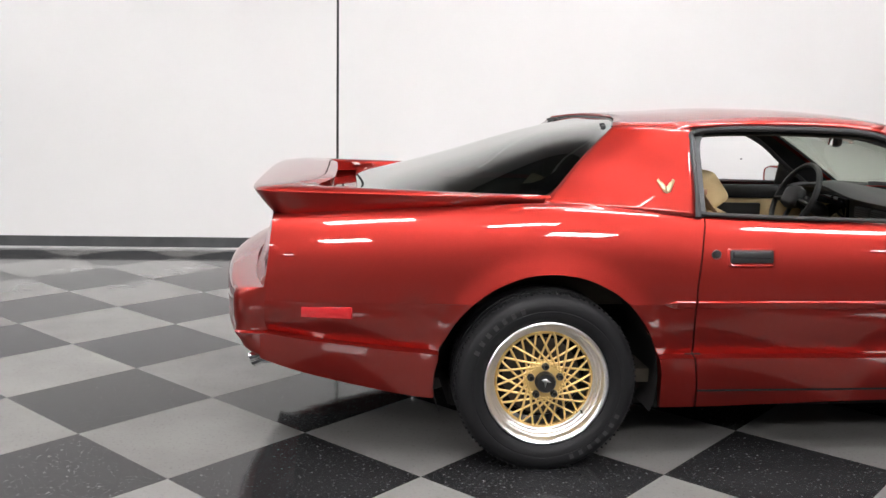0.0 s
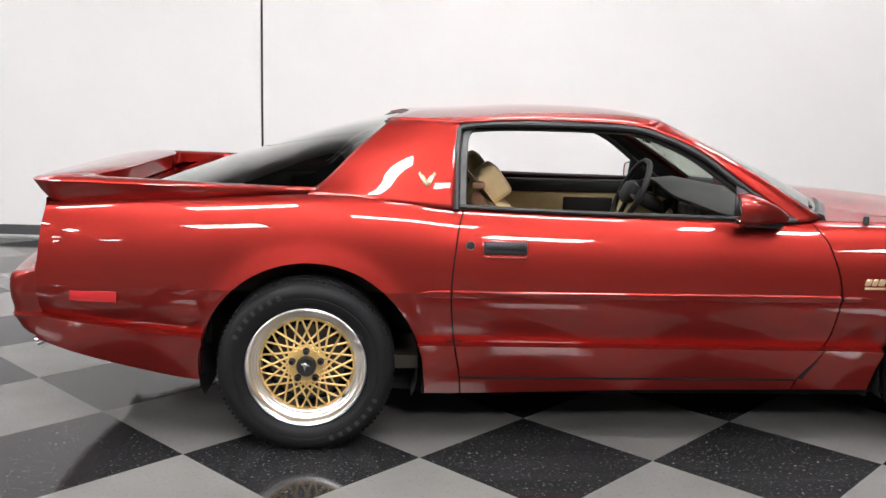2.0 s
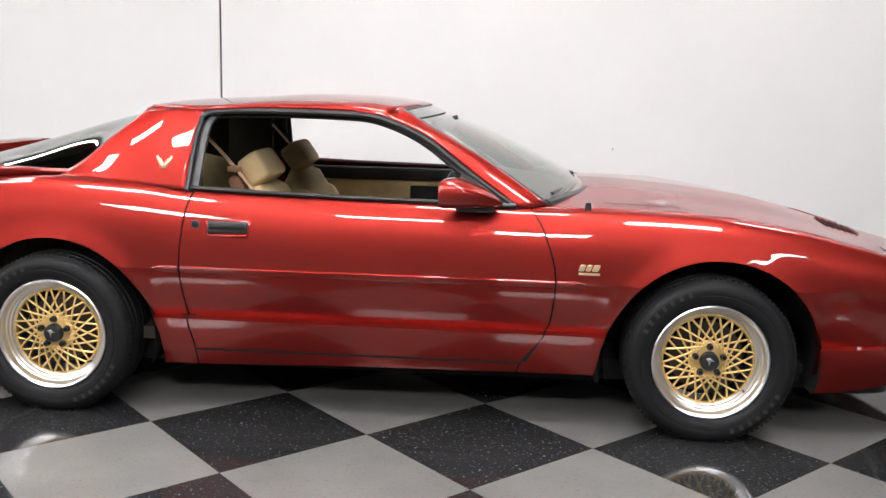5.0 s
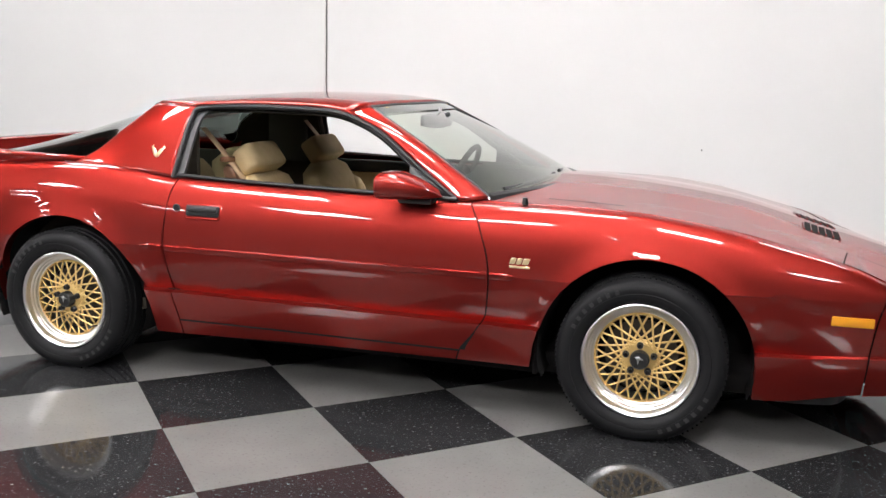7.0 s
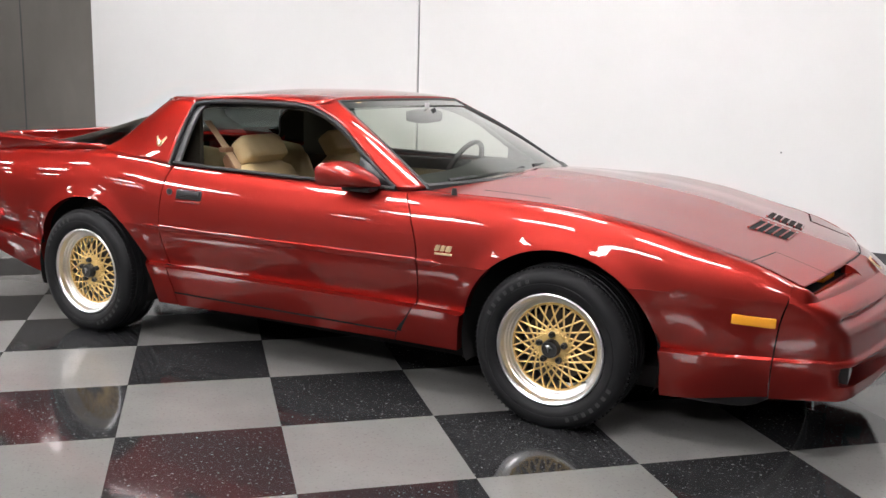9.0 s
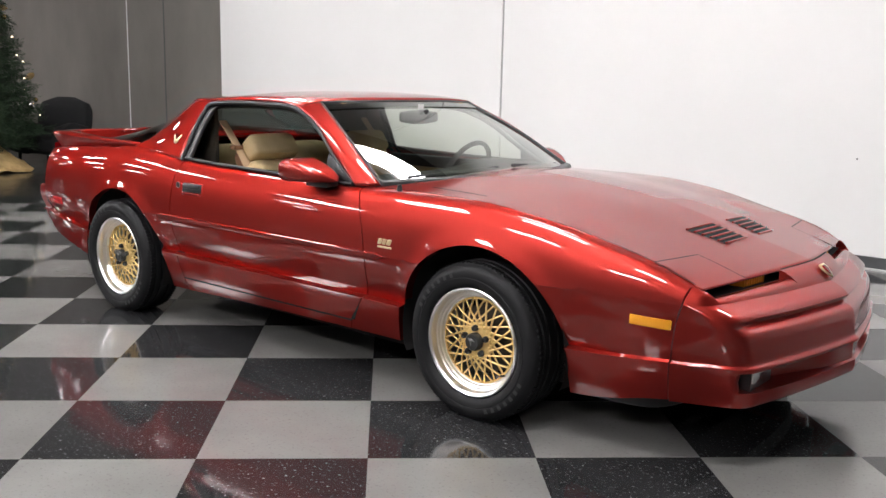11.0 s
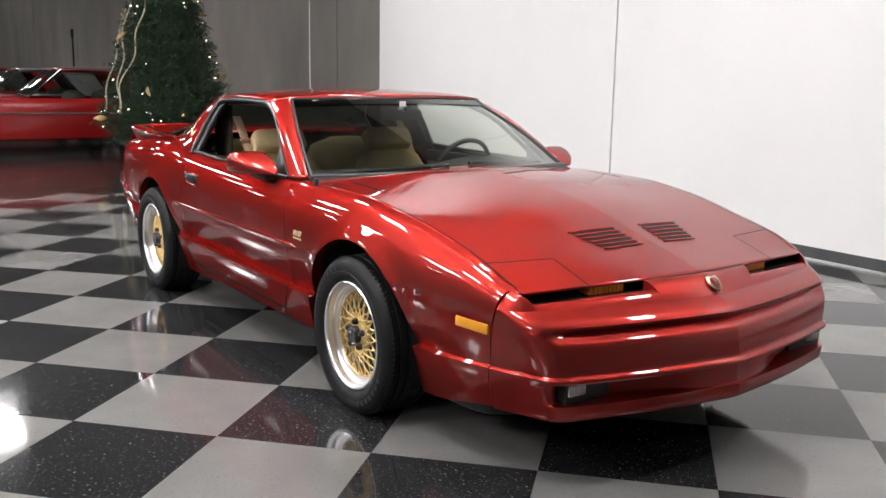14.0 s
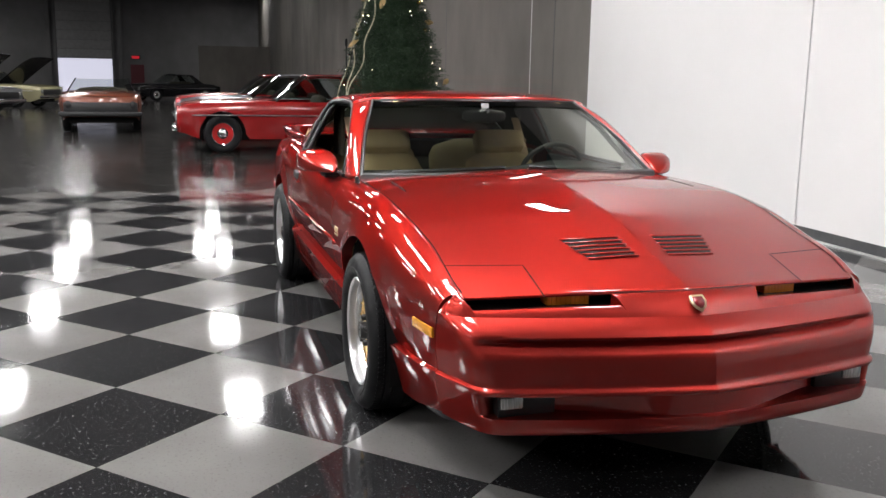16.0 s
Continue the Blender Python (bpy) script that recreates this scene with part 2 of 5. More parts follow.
def tube(path, radius, n=8, bm=None, flat=1.0):
    """A round (or flattened) rod along a path, with closed ends."""
    bm = bm or bmesh.new()
    path = [Vector(q) for q in path]
    rings = []
    side = None
    for i, q in enumerate(path):
        d = (path[min(i + 1, len(path) - 1)] - path[max(i - 1, 0)]).normalized()
        if side is None:
            side = d.orthogonal().normalized() if abs(d.z) > 0.9 else d.cross(Vector((0, 0, 1))).normalized()
        side = (side - d * side.dot(d)).normalized()
        up = side.cross(d)
        r = radius(i / (len(path) - 1)) if callable(radius) else radius
        rings.append([bm.verts.new(q + (side * math.cos(2 * math.pi * k / n) + up * (math.sin(2 * math.pi * k / n) * flat)) * r) for k in range(n)])
    for a, b in zip(rings, rings[1:]):
        for k in range(n):
            bm.faces.new((a[k], a[(k + 1) % n], b[(k + 1) % n], b[k]))
    bm.faces.new(rings[0][::-1])
    bm.faces.new(rings[-1])
    return bm


def coons(c0, c1, d0, d1, bulge=None):
    """A surface between four curves (c0, c1 run along u; d0, d1 along v)."""
    nu, nv = len(c0), len(d0)
    out = []
    for i in range(nu):
        u = i / (nu - 1)
        row = []
        for j in range(nv):
            v = j / (nv - 1)
            q = c0[i] * (1 - v) + c1[i] * v + d0[j] * (1 - u) + d1[j] * u
            q = q - (c0[0] * (1 - u) * (1 - v) + c0[-1] * u * (1 - v) + c1[0] * (1 - u) * v + c1[-1] * u * v)
            if bulge:
                q = q + Vector(bulge) * (16 * u * (1 - u) * v * (1 - v))
            row.append(q)
        out.append(row)
    return out


def along(points, n):
    """n points at even lengths along a smooth curve through the points."""
    s = spline(points, 16)
    acc = [0.0]
    for a, b in zip(s, s[1:]):
        acc.append(acc[-1] + (b - a).length)
    out = []
    for k in range(n):
        t = acc[-1] * k / (n - 1)
        i = min(max(int(np.searchsorted(acc, t)) - 1, 0), len(s) - 2)
        w = (t - acc[i]) / max(acc[i + 1] - acc[i], 1e-9)
        out.append(s[i].lerp(s[i + 1], w))
    return out

# ---- the hall ----
SLOPE = -0.0316                     # the long wall is not quite parallel to the car


def wall_y(x):
    return 3.73 + SLOPE * x


def slanted(name, x0, x1, thick, z0, z1, material, label, category="wall", proud=0.0):
    """A straight piece of the long wall between two x."""
    bm = bmesh.new()
    vs = [bm.verts.new((x, wall_y(x) - proud + d, z)) for z in (z0, z1) for x, d in ((x0, 0), (x1, 0), (x1, thick), (x0, thick))]
    for f in ((0, 1, 2, 3), (4, 5, 6, 7), (0, 1, 5, 4), (1, 2, 6, 5), (2, 3, 7, 6), (3, 0, 4, 7)):
        bm.faces.new([vs[i] for i in f])
    bmesh.ops.recalc_face_normals(bm, faces=bm.faces)
    return tagged(new(name, mesh_from(bm, name, material, 0)), label, category, kind="structure")


EAST, WEST, SOUTH = 15.0, -72.0, -24.0
slanted("wall_north_east_panel", -2.060, EAST, 0.2, 0, CEILING, white_wall, "smooth white painted showroom wall panel")
slanted("wall_north_white_panel", -6.78, -2.080, 0.2, 0, CEILING, white_wall, "smooth white painted showroom wall panel")
slanted("wall_seam", -2.081, -2.059, 0.19, 0, CEILING, black_trim, "dark vertical joint between white wall panels", "joint", proud=-0.022)
slanted("wall_north_concrete", WEST, -6.78, 0.26, 0, CEILING, concrete, "bare grey concrete wall with streaks", proud=-0.05)
for k, x in enumerate((-9.20, -8.21, -14.4, -20.0, -27.0, -35.0, -46.0)):
    slanted("concrete_joint", x - 0.012, x + 0.012, 0.1, 0, CEILING, base_mat if k else white_wall, "thin vertical joint in the concrete wall", "joint", proud=-0.046)
slanted("baseboard", -6.78, EAST, 0.012, 0, 0.100, base_mat, "grey rubber baseboard along the white wall", "baseboard", proud=0.012)
# thin pale strip added as the highlight along the baseboard's foot
slanted("baseboard_highlight", -6.78, EAST, 0.02, 0, 0.014, toe_mat, "pale strip at the baseboard's toe, coloured as its highlight", "baseboard", proud=0.032)
for name, b, m_, lab in (
        ("wall_east", (EAST, SOUTH, 0, EAST + 0.2, 3.6, CEILING), dark_wall, "plain dark grey end wall"),
        ("wall_south", (WEST, SOUTH - 0.2, 0, EAST + 0.2, SOUTH, CEILING), dark_wall, "plain dark grey side wall"),
        ("wall_west", (WEST - 0.2, SOUTH - 0.2, 0, WEST, 6.3, CEILING), dark_wall, "dark grey far end wall of the hall"),
        ("ceiling", (WEST - 0.2, SOUTH - 0.2, CEILING, EAST + 0.2, 6.5, CEILING + 0.2), ceiling_mat, "dark open ceiling of the hall")):
    tagged(new(name, mesh_from(boxed(*b), name, m_, 0)), lab, "ceiling" if name == "ceiling" else "wall", kind="structure")

# floor: polished slab, and the laid square tiles, set at 45 degrees
floor = tagged(new("floor", mesh_from(boxed(WEST, SOUTH, -0.2, EAST, 6.3, -0.004), "floor", slab, 0)), "dark polished concrete floor with chequered vinyl tiles", "floor", kind="structure")
TILE, DIAG = 0.6077, 0.6077 * math.sqrt(2)
TILE_TURN = Matrix.Rotation(radians(-1.81), 4, "Z")


def tile_places():
    """Centre, colour and distance of each tile on the slab."""
    out = []
    for i in range(-40, 40):
        for j in range(-40, 40):
            c = Vector((-0.4438, -0.9858, 0)) + TILE_TURN @ Vector(((i + j) * DIAG / 2, (i - j) * DIAG / 2, 0))
            if -6.45 < c.x < EAST - 5.5 and SOUTH + 13 < c.y < wall_y(c.x) + 0.40:
                out.append((c, (i + j) % 2 == 0, i, j))
    return out


def tile_mesh(material):
    bm = boxed(-TILE / 2 + 0.0006, -TILE / 2 + 0.0006, -0.003, TILE / 2 - 0.0006, TILE / 2 - 0.0006, 0.0)
    return mesh_from(bm, "tile", material, 0)


# one fixture; serves the hall's own lamps and the added fill lamps below
def ceiling_light(x, y, half=0.30, z=LAMP_Z):
    t = thing("ceiling_light", "long white fluorescent ceiling light fixture", "light", "ceiling lights", pose(x, y, z))
    part("housing", boxed(-0.65, -half - 0.04, 0.02, 0.65, half + 0.04, 0.09, bevel=0.01), white_wall, t)
    part("tube_panel", boxed(-0.61, -half, 0.0, 0.61, half, 0.017), tube_glow, t, "bright white light panel")
    for sx in (-0.5, 0.5):
        part("hanger", tube([(sx, 0, 0.07), (sx, 0, CEILING - z)], 0.006, 6), chrome, t)
    return t


tube_glow = glowing("tube_glow", (1.0, 0.98, 0.985), LAMP)
first_light = None
ROWS_OF_LAMPS = [(y, x) for y, xs in (
    (-0.3, (-12.9, -18.5, -30.5)),
    (-0.6, (0.4, -4.6)),
    (-2.7, (2.2, -2.6)),
    (-4.9, (-0.6, -9.0, -14.8, -21.5, -27.7, -34.1)),
    # the lamp at -28.0 is an added fill for the open-bonnet cars
    (-8.6, (-14.8, -21.2, -28.0)),
    (-13.5, (-15.0, -22.0, -30.0)),
    (-18.6, (-12.0, -20.0))) for x in xs]
for ly, lx in ROWS_OF_LAMPS:
    if first_light is None:
        first_light = ceiling_light(lx, ly)
    else:
        copy_thing(first_light, pose(lx, ly, LAMP_Z))
# the first is made wider to brighten the floor by the nose
for lx, ly, half in ((3.9, 2.5, 0.21), (-0.15, 1.5, 0.16), (-5.3, 2.9, 0.16)):
    ceiling_light(lx, ly, half)
# unseen row, added and widened to brighten the car's side
for lx in (6.0, 1.0, -4.0, -9.0):
    ceiling_light(lx, -8.6, 0.68)
# added lamps, kept out of view, that fill the far hall with light
for lx, ly in ((-44, -13.5), (-51, -14.5), (-58, -15.5), (-65, -16.5), (-65, 4.5), (-40, 1.0), (-50, 1.0)):
    ceiling_light(lx, ly, 0.30, CEILING - 0.3)
# ---- the red coupe: x forward, axles at +-1.2825 ----
car = thing("sports_coupe", "glossy metallic red sports coupe with gold lattice wheels", "car")

ARCHES = ((-1.285, 0.398, 0.391), (1.290, 0.405, 0.394))
ARCH_Z = 0.315
half_width = curve_of((-2.32, 0.812), (-2.1, 0.858), (-1.7, 0.893), (-1.28, 0.907), (-0.7, 0.909), (0.0, 0.914), (0.7, 0.917), (1.3, 0.915), (1.7, 0.892), (2.0, 0.850), (2.2, 0.800), (2.35, 0.745))
shoulder = curve_of((-2.3, 0.885), (-1.9, 0.910), (-1.55, 0.925), (-1.27, 0.938), (-0.95, 0.925), (-0.74, 0.905), (-0.2, 0.888), (0.3, 0.880), (0.6, 0.873), (0.9, 0.872), (1.2, 0.866), (1.5, 0.832), (1.8, 0.766), (2.0, 0.712), (2.16, 0.646), (2.3, 0.592))
lower_edge = curve_of((-2.32, 0.395), (-2.15, 0.340), (-1.9, 0.280), (-1.7, 0.245), (-1.2, 0.22), (-0.9, 0.200), (0.0, 0.222), (0.9, 0.230), (1.3, 0.23), (1.7, 0.190), (2.07, 0.238), (2.3, 0.262))
skirt_line = curve_of((-2.32, 0.484), (-2.15, 0.463), (-1.9, 0.436), (-1.7, 0.417), (-1.3, 0.40), (-0.8, 0.397), (0.7, 0.393), (1.3, 0.38), (1.7, 0.372), (2.1, 0.387), (2.3, 0.393))
round_in = curve_of((0, 0), (0.3, 0.005), (0.55, 0.015), (0.75, 0.033), (0.88, 0.056), (0.96, 0.080), (1.0, 0.120))
CREASE = 0.600
edge_in = lambda x: 0.115 * (1 - 0.46 * step(1.75, 2.15, x))      # from the flank to the bonnet edge


def side_y(x, z):
    """Half-width of the body side at x, z."""
    w, zs, sk = half_width(x), shoulder(x), skirt_line(x)
    cr = min(CREASE, zs - 0.06)
    if z >= cr:
        y = w - round_in((z - cr) / (zs - cr)) * edge_in(x) / 0.115
    else:
        t = (cr - z) / (cr - sk)
        tuck = 1 - 0.65 * step(1.6, 2.05, x) - 0.25 * step(1.5, 2.1, -x)
        ends = step(1.55, 1.85, abs(x))            # no moulding, and a softer turn, past the wheels
        if z > sk + 0.008:
            y = w - 0.004 * (1 - ends * (1 - min(t, 1))) - 0.058 * tuck * min(t, 1) ** (1.45 + 0.45 * ends)
        elif z > sk:
            y = w - 0.004 - 0.022 * tuck - 0.036 * tuck * (z - sk) / 0.008
        else:
            y = w - 0.004 - 0.022 * tuck - 0.05 * ((sk - z) / 0.2) ** 1.25
    for xc, rx, rz in ARCHES:
        r = math.hypot((x - xc) / rx, (z - ARCH_Z) / rz)
        y += 0.012 * math.exp(-((r - 1.0) / 0.10) ** 2) * step(ARCH_Z - 0.05, ARCH_Z + 0.15, z)
    return y


def arch_z(x):
    z = lower_edge(x)
    for xc, rx, rz in ARCHES:
        if abs(x - xc) < rx:
            z = max(z, ARCH_Z + rz * math.sqrt(1 - ((x - xc) / rx) ** 2))
    return z


door_front = curve_of((0.2, 0.54), (0.278, 0.567), (0.36, 0.63), (0.442, 0.672), (0.6, 0.685), (0.79, 0.636), (0.883, 0.577), (0.95, 0.54))
door_rear = curve_of((0.2, -0.722), (0.273, -0.728), (0.406, -0.752), (0.6, -0.769), (0.816, -0.749), (0.911, -0.726), (0.95, -0.72))
nose_seam = curve_of((0.2, 2.075), (0.387, 2.085), (0.52, 2.10), (0.66, 2.13), (0.75, 2.13))
tail_end = curve_of((0.3, -2.30), (0.64, -2.278), (0.68, -2.268), (0.9, -2.245), (0.95, -2.24))


def columns(a, b, dx=0.03):
    """x stations between a and b, dense at the ends of the wheel arches."""
    xs = set(np.linspace(a, b, max(int((b - a) / dx), 3)).round(5))
    for xc, rx, rz in ARCHES:
        if a < xc < b:
            xs = {x for x in xs if abs(x - xc) > rx + 0.004}
            xs |= {round(xc + rx * math.cos(math.pi * k / 44), 5) for k in range(1, 44)}
            xs |= {round(xc + s * (rx + e), 5) for s in (-1, 1) for e in (0.0004, -0.0004)}
    return sorted(xs)


def levels(x):
    lo, sk, hi = lower_edge(x), skirt_line(x), shoulder(x)
    cr = min(CREASE, hi - 0.06)
    out = [lo + (sk - lo) * k / 6 for k in range(6)] + [sk, sk + 0.0085]
    out += [sk + 0.0085 + (cr - 0.0015 - sk - 0.0085) * k / 8 for k in range(1, 9)] + [cr]
    out += [cr + (hi - cr) * q for q in (0.1, 0.2, 0.3, 0.4, 0.5, 0.58, 0.66, 0.73, 0.79, 0.84, 0.88, 0.91, 0.935, 0.955, 0.97, 0.982, 0.992, 1.0)]
    return out


def side_panel(xa, xb, s):
    """The body side from edge line xa(z) to xb(z), on side s (-1 right)."""
    xs = columns(xa(0.6), xb(0.6))
    rows = []
    a0, b0 = xs[0], xs[-1]
    for x in xs:
        zl = arch_z(x)
        wa = 1 - step(0, 0.3, x - a0)
        wb = 1 - step(0, 0.3, b0 - x)
        row = []
        for k, z in enumerate(levels(x)):
            z = max(z, zl)
            xx = x + (xa(z) - a0) * wa + (xb(z) - b0) * wb
            y = side_y(xx, z)
            if k == 0:
                row.append((xx, s * (y - 0.045), z))
            row.append((xx, s * y, z))
        rows.append(row)
    gap = 0.003
    # turned-in flanges at both ends
    first = [(q[0] + gap, q[1], q[2]) for q in rows[0]]
    last = [(q[0] - gap, q[1], q[2]) for q in rows[-1]]
    rows[0], rows[-1] = first, last
    rows = [[(q[0], q[1] - s * 0.03, q[2]) for q in first]] + rows + [[(q[0], q[1] - s * 0.03, q[2]) for q in last]]
    return grid(rows, flip=s > 0)


for s, side in ((-1, "right"), (1, "left")):
    part("rear_quarter_panel", side_panel(tail_end, door_rear, s), paint, car)
    door = part("door", side_panel(door_rear, door_front, s), paint, car, "red door with the window wound down")
    part("front_fender", side_panel(door_front, nose_seam, s), paint, car)
    # black line behind the gaps
    for line in (door_front, door_rear):
        zs = np.linspace(0.23, 0.868 if line is door_front else 0.9, 30)
        part("door_shut", grid([[(line(z) + e, s * (side_y(line(z), z) - 0.012), z) for z in zs] for e in (-0.03, 0.03)]), shadow_black, car)
    # handle and lock
    hy = side_y(-0.58, 0.765)
    lean = math.degrees(math.atan2(side_y(-0.58, 0.740) - side_y(-0.58, 0.790), 0.05))
    at_handle = pose(-0.576, s * hy, 0.766, s * lean, 0, 0)
    part("handle_bezel", boxed(-0.090, -s * 0.02, -0.036, 0.090, s * 0.0025, 0.034, bevel=0.010), paint, door).matrix_basis = at_handle
    h = part("handle", boxed(-0.079, -s * 0.02, -0.021, 0.079, s * 0.008, 0.026, bevel=0.005), black_trim, door, "black flush door handle")
    h.matrix_basis = at_handle
    part("handle_flap", boxed(-0.072, 0, -0.004, 0.072, s * 0.015, 0.022, bevel=0.005), black_trim, h)
    part("handle_lip", tube([(-0.078, 0, -0.021), (-0.074, s * 0.004, -0.030), (0.074, s * 0.004, -0.030), (0.078, 0, -0.021)], 0.005, 8), paint, door).matrix_basis = at_handle
    part("lock", lathe([(0.0, -0.006), (0.014, -0.006), (0.016, 0), (0.010, 0.002), (0.0, 0.002)], 20), black_trim, door, "round black key lock").matrix_basis = pose(-0.704, s * (side_y(-0.704, 0.775) + 0.001), 0.775, 0, 0, 180 if s < 0 else 0)
    part("lock_ring", lathe([(0.0175, -0.002), (0.0175, 0.002), (0.0145, 0.003), (0.0135, 0.0)], 20), channel_grey, door, "grey ring round the key lock").matrix_basis = pose(-0.704, s * (side_y(-0.704, 0.775) + 0.001), 0.775, 0, 0, 180 if s < 0 else 0)
    # shut line under the door
    line = [(x, 0.270 + 0.002 * x) for x in np.linspace(-0.726, 0.566, 40)]
    part("door_sill_gap", grid([[(x, s * (side_y(x, z + e) + 0.0012), z + e) for e in (-0.0042, 0.0042)] for x, z in line]), shadow_black, car)
    zs = np.linspace(0.276, 0.372, 12)
    part("door_corner_gap", grid([[(door_front(z) + w * 0.022 * (0.375 - z) / 0.1, s * (side_y(door_front(z), z) + 0.0015), z) for w in (-0.15, 1.0)] for z in zs]), shadow_black, car)
    # body side moulding
    for x0, x1, own in ((-0.885, -0.775, car), (-0.763, 0.679, door), (0.691, 0.80, car)):
        xs = np.linspace(x0, x1, 24)
        sect = ((0.013, -0.004), (0.0115, 0.006), (0.008, 0.009), (-0.008, 0.010), (-0.014, 0.008), (-0.018, -0.003))
        taper = lambda x: min(1, (x - x0) / 0.05 + 0.15) if x0 < -0.8 else (min(1, (x1 - x) / 0.05 + 0.15) if x1 > 0.7 else 1)
        part("side_moulding", grid([[(x, s * (side_y(x, CREASE + dz * taper(x)) + d * taper(x)), CREASE + dz * taper(x)) for dz, d in sect] for x in xs], flip=s > 0), paint, own)

# ---- nose and front bumper ----
front_x = curve_of((0.245, 2.458), (0.255, 2.470), (0.270, 2.475), (0.300, 2.476), (0.372, 2.474), (0.380, 2.481), (0.388, 2.482), (0.394, 2.476), (0.400, 2.468), (0.408, 2.465), (0.450, 2.461), (0.485, 2.455), (0.505, 2.445), (0.517, 2.426), (0.526, 2.409), (0.533, 2.405), (0.540, 2.414), (0.547, 2.425), (0.552, 2.427), (0.562, 2.420), (0.575, 2.404), (0.588, 2.382), (0.600, 2.358))
sweep = curve_of((0.245, 0.148), (0.40, 0.150), (0.51, 0.145), (0.60, 0.150))
NOSE_Z = (0.246, 0.252, 0.262, 0.28, 0.296, 0.302, 0.306, 0.34, 0.366, 0.371, 0.376, 0.381, 0.387, 0.391, 0.395, 0.399, 0.404, 0.41, 0.42, 0.45, 0.475, 0.488, 0.493, 0.497, 0.501, 0.505, 0.511, 0.520, 0.530, 0.537, 0.542, 0.547, 0.553, 0.562, 0.572, 0.583, 0.592, 0.600)


def front_at(y, z):
    x = front_x(z) - sweep(z) * (0.6 * abs(y) / 0.74 + 0.4 * (abs(y) / 0.74) ** 2.2)
    if 0.488 < z < 0.552:
        x += (lerp(2.454, 2.427, (z - 0.488) / 0.064) - front_x(z)) * step(0.60, 0.80, abs(y))
    if 0.303 < z < 0.373:
        x -= (0.012 + 0.075 * step(0.10, 0.50, abs(y))) * (1 - step(0.668, 0.684, abs(y)))
    return x


def nose_row(z, s, n=26):
    xc = front_x(z) - sweep(z)
    wc = side_y(min(xc, 2.34), max(z, lower_edge(2.3)))
    rad = 0.065
    pts = [(front_at(y, z), y) for y in np.linspace(0, wc - rad, n)]
    a = Vector((pts[-1][0], pts[-1][1]))
    c = Vector((front_at(wc, z) + 0.004, wc))
    bx = c.x - rad
    zz = max(z, lower_edge(bx))
    b = Vector((bx, side_y(bx, zz)))
    for k in range(1, 12):
        t = k / 12
        q = a * (1 - t) ** 2 + c * 2 * t * (1 - t) + b * t * t
        pts.append((q.x, q.y))
    end = nose_seam(z) + 0.0022
    for k in range(0, 9):
        x = lerp(bx, end, k / 8)
        pts.append((x, side_y(x, max(z, lower_edge(x)))))
    drop = [0.0] * n + [0.0] * 11 + [k / 8 for k in range(9)]
    return [(x, s * y, z + (max(lower_edge(nose_seam(z)) - 0.246, -0.1)) * d * max(0, 1 - (z - 0.246) / 0.14)) for (x, y), d in zip(pts, drop)]


hood_front = lambda y: 2.278 - 0.122 * (abs(y) / 0.76) ** 1.35
centre_line = curve_of((0.55, 0.925), (0.75, 0.926), (1.0, 0.915), (1.3, 0.890), (1.6, 0.847), (1.82, 0.793), (2.0, 0.744), (2.15, 0.705), (2.28, 0.666), (2.35, 0.63))


def hood_z(x, y):
    """Height of the bonnet surface."""
    ye = half_width(x) - edge_in(x)
    zs, zc = shoulder(x), centre_line(x)
    t = min(abs(y) / ye, 1.0)
    z = zs + (zc - 0.031 - zs) * (1 - t ** 2.4) + 0.031 * (1 - t)
    ridge = 0.42 - 0.09 * (x - 0.8)
    return z + 0.007 * (1 - step(ridge - 0.17, ridge + 0.17, abs(y))) * step(0.75, 1.0, x) * (1 - step(1.7, 2.2, x))


nose = part("front_bumper", grid([nose_row(z, -1)[::-1] + nose_row(z, 1)[1:] for z in NOSE_Z]), paint, car, "red moulded nose with a slim lower intake")
creased(nose)


def slot_in(t):
    """Inner end of the lamp slot, from the lip (t = 0) to the bonnet's edge."""
    return lerp(0.240, 0.272, step(0.0, 1.0, t) if t < 0.1 else t)


def slot_out(t):
    return lerp(0.722, 0.752, t)


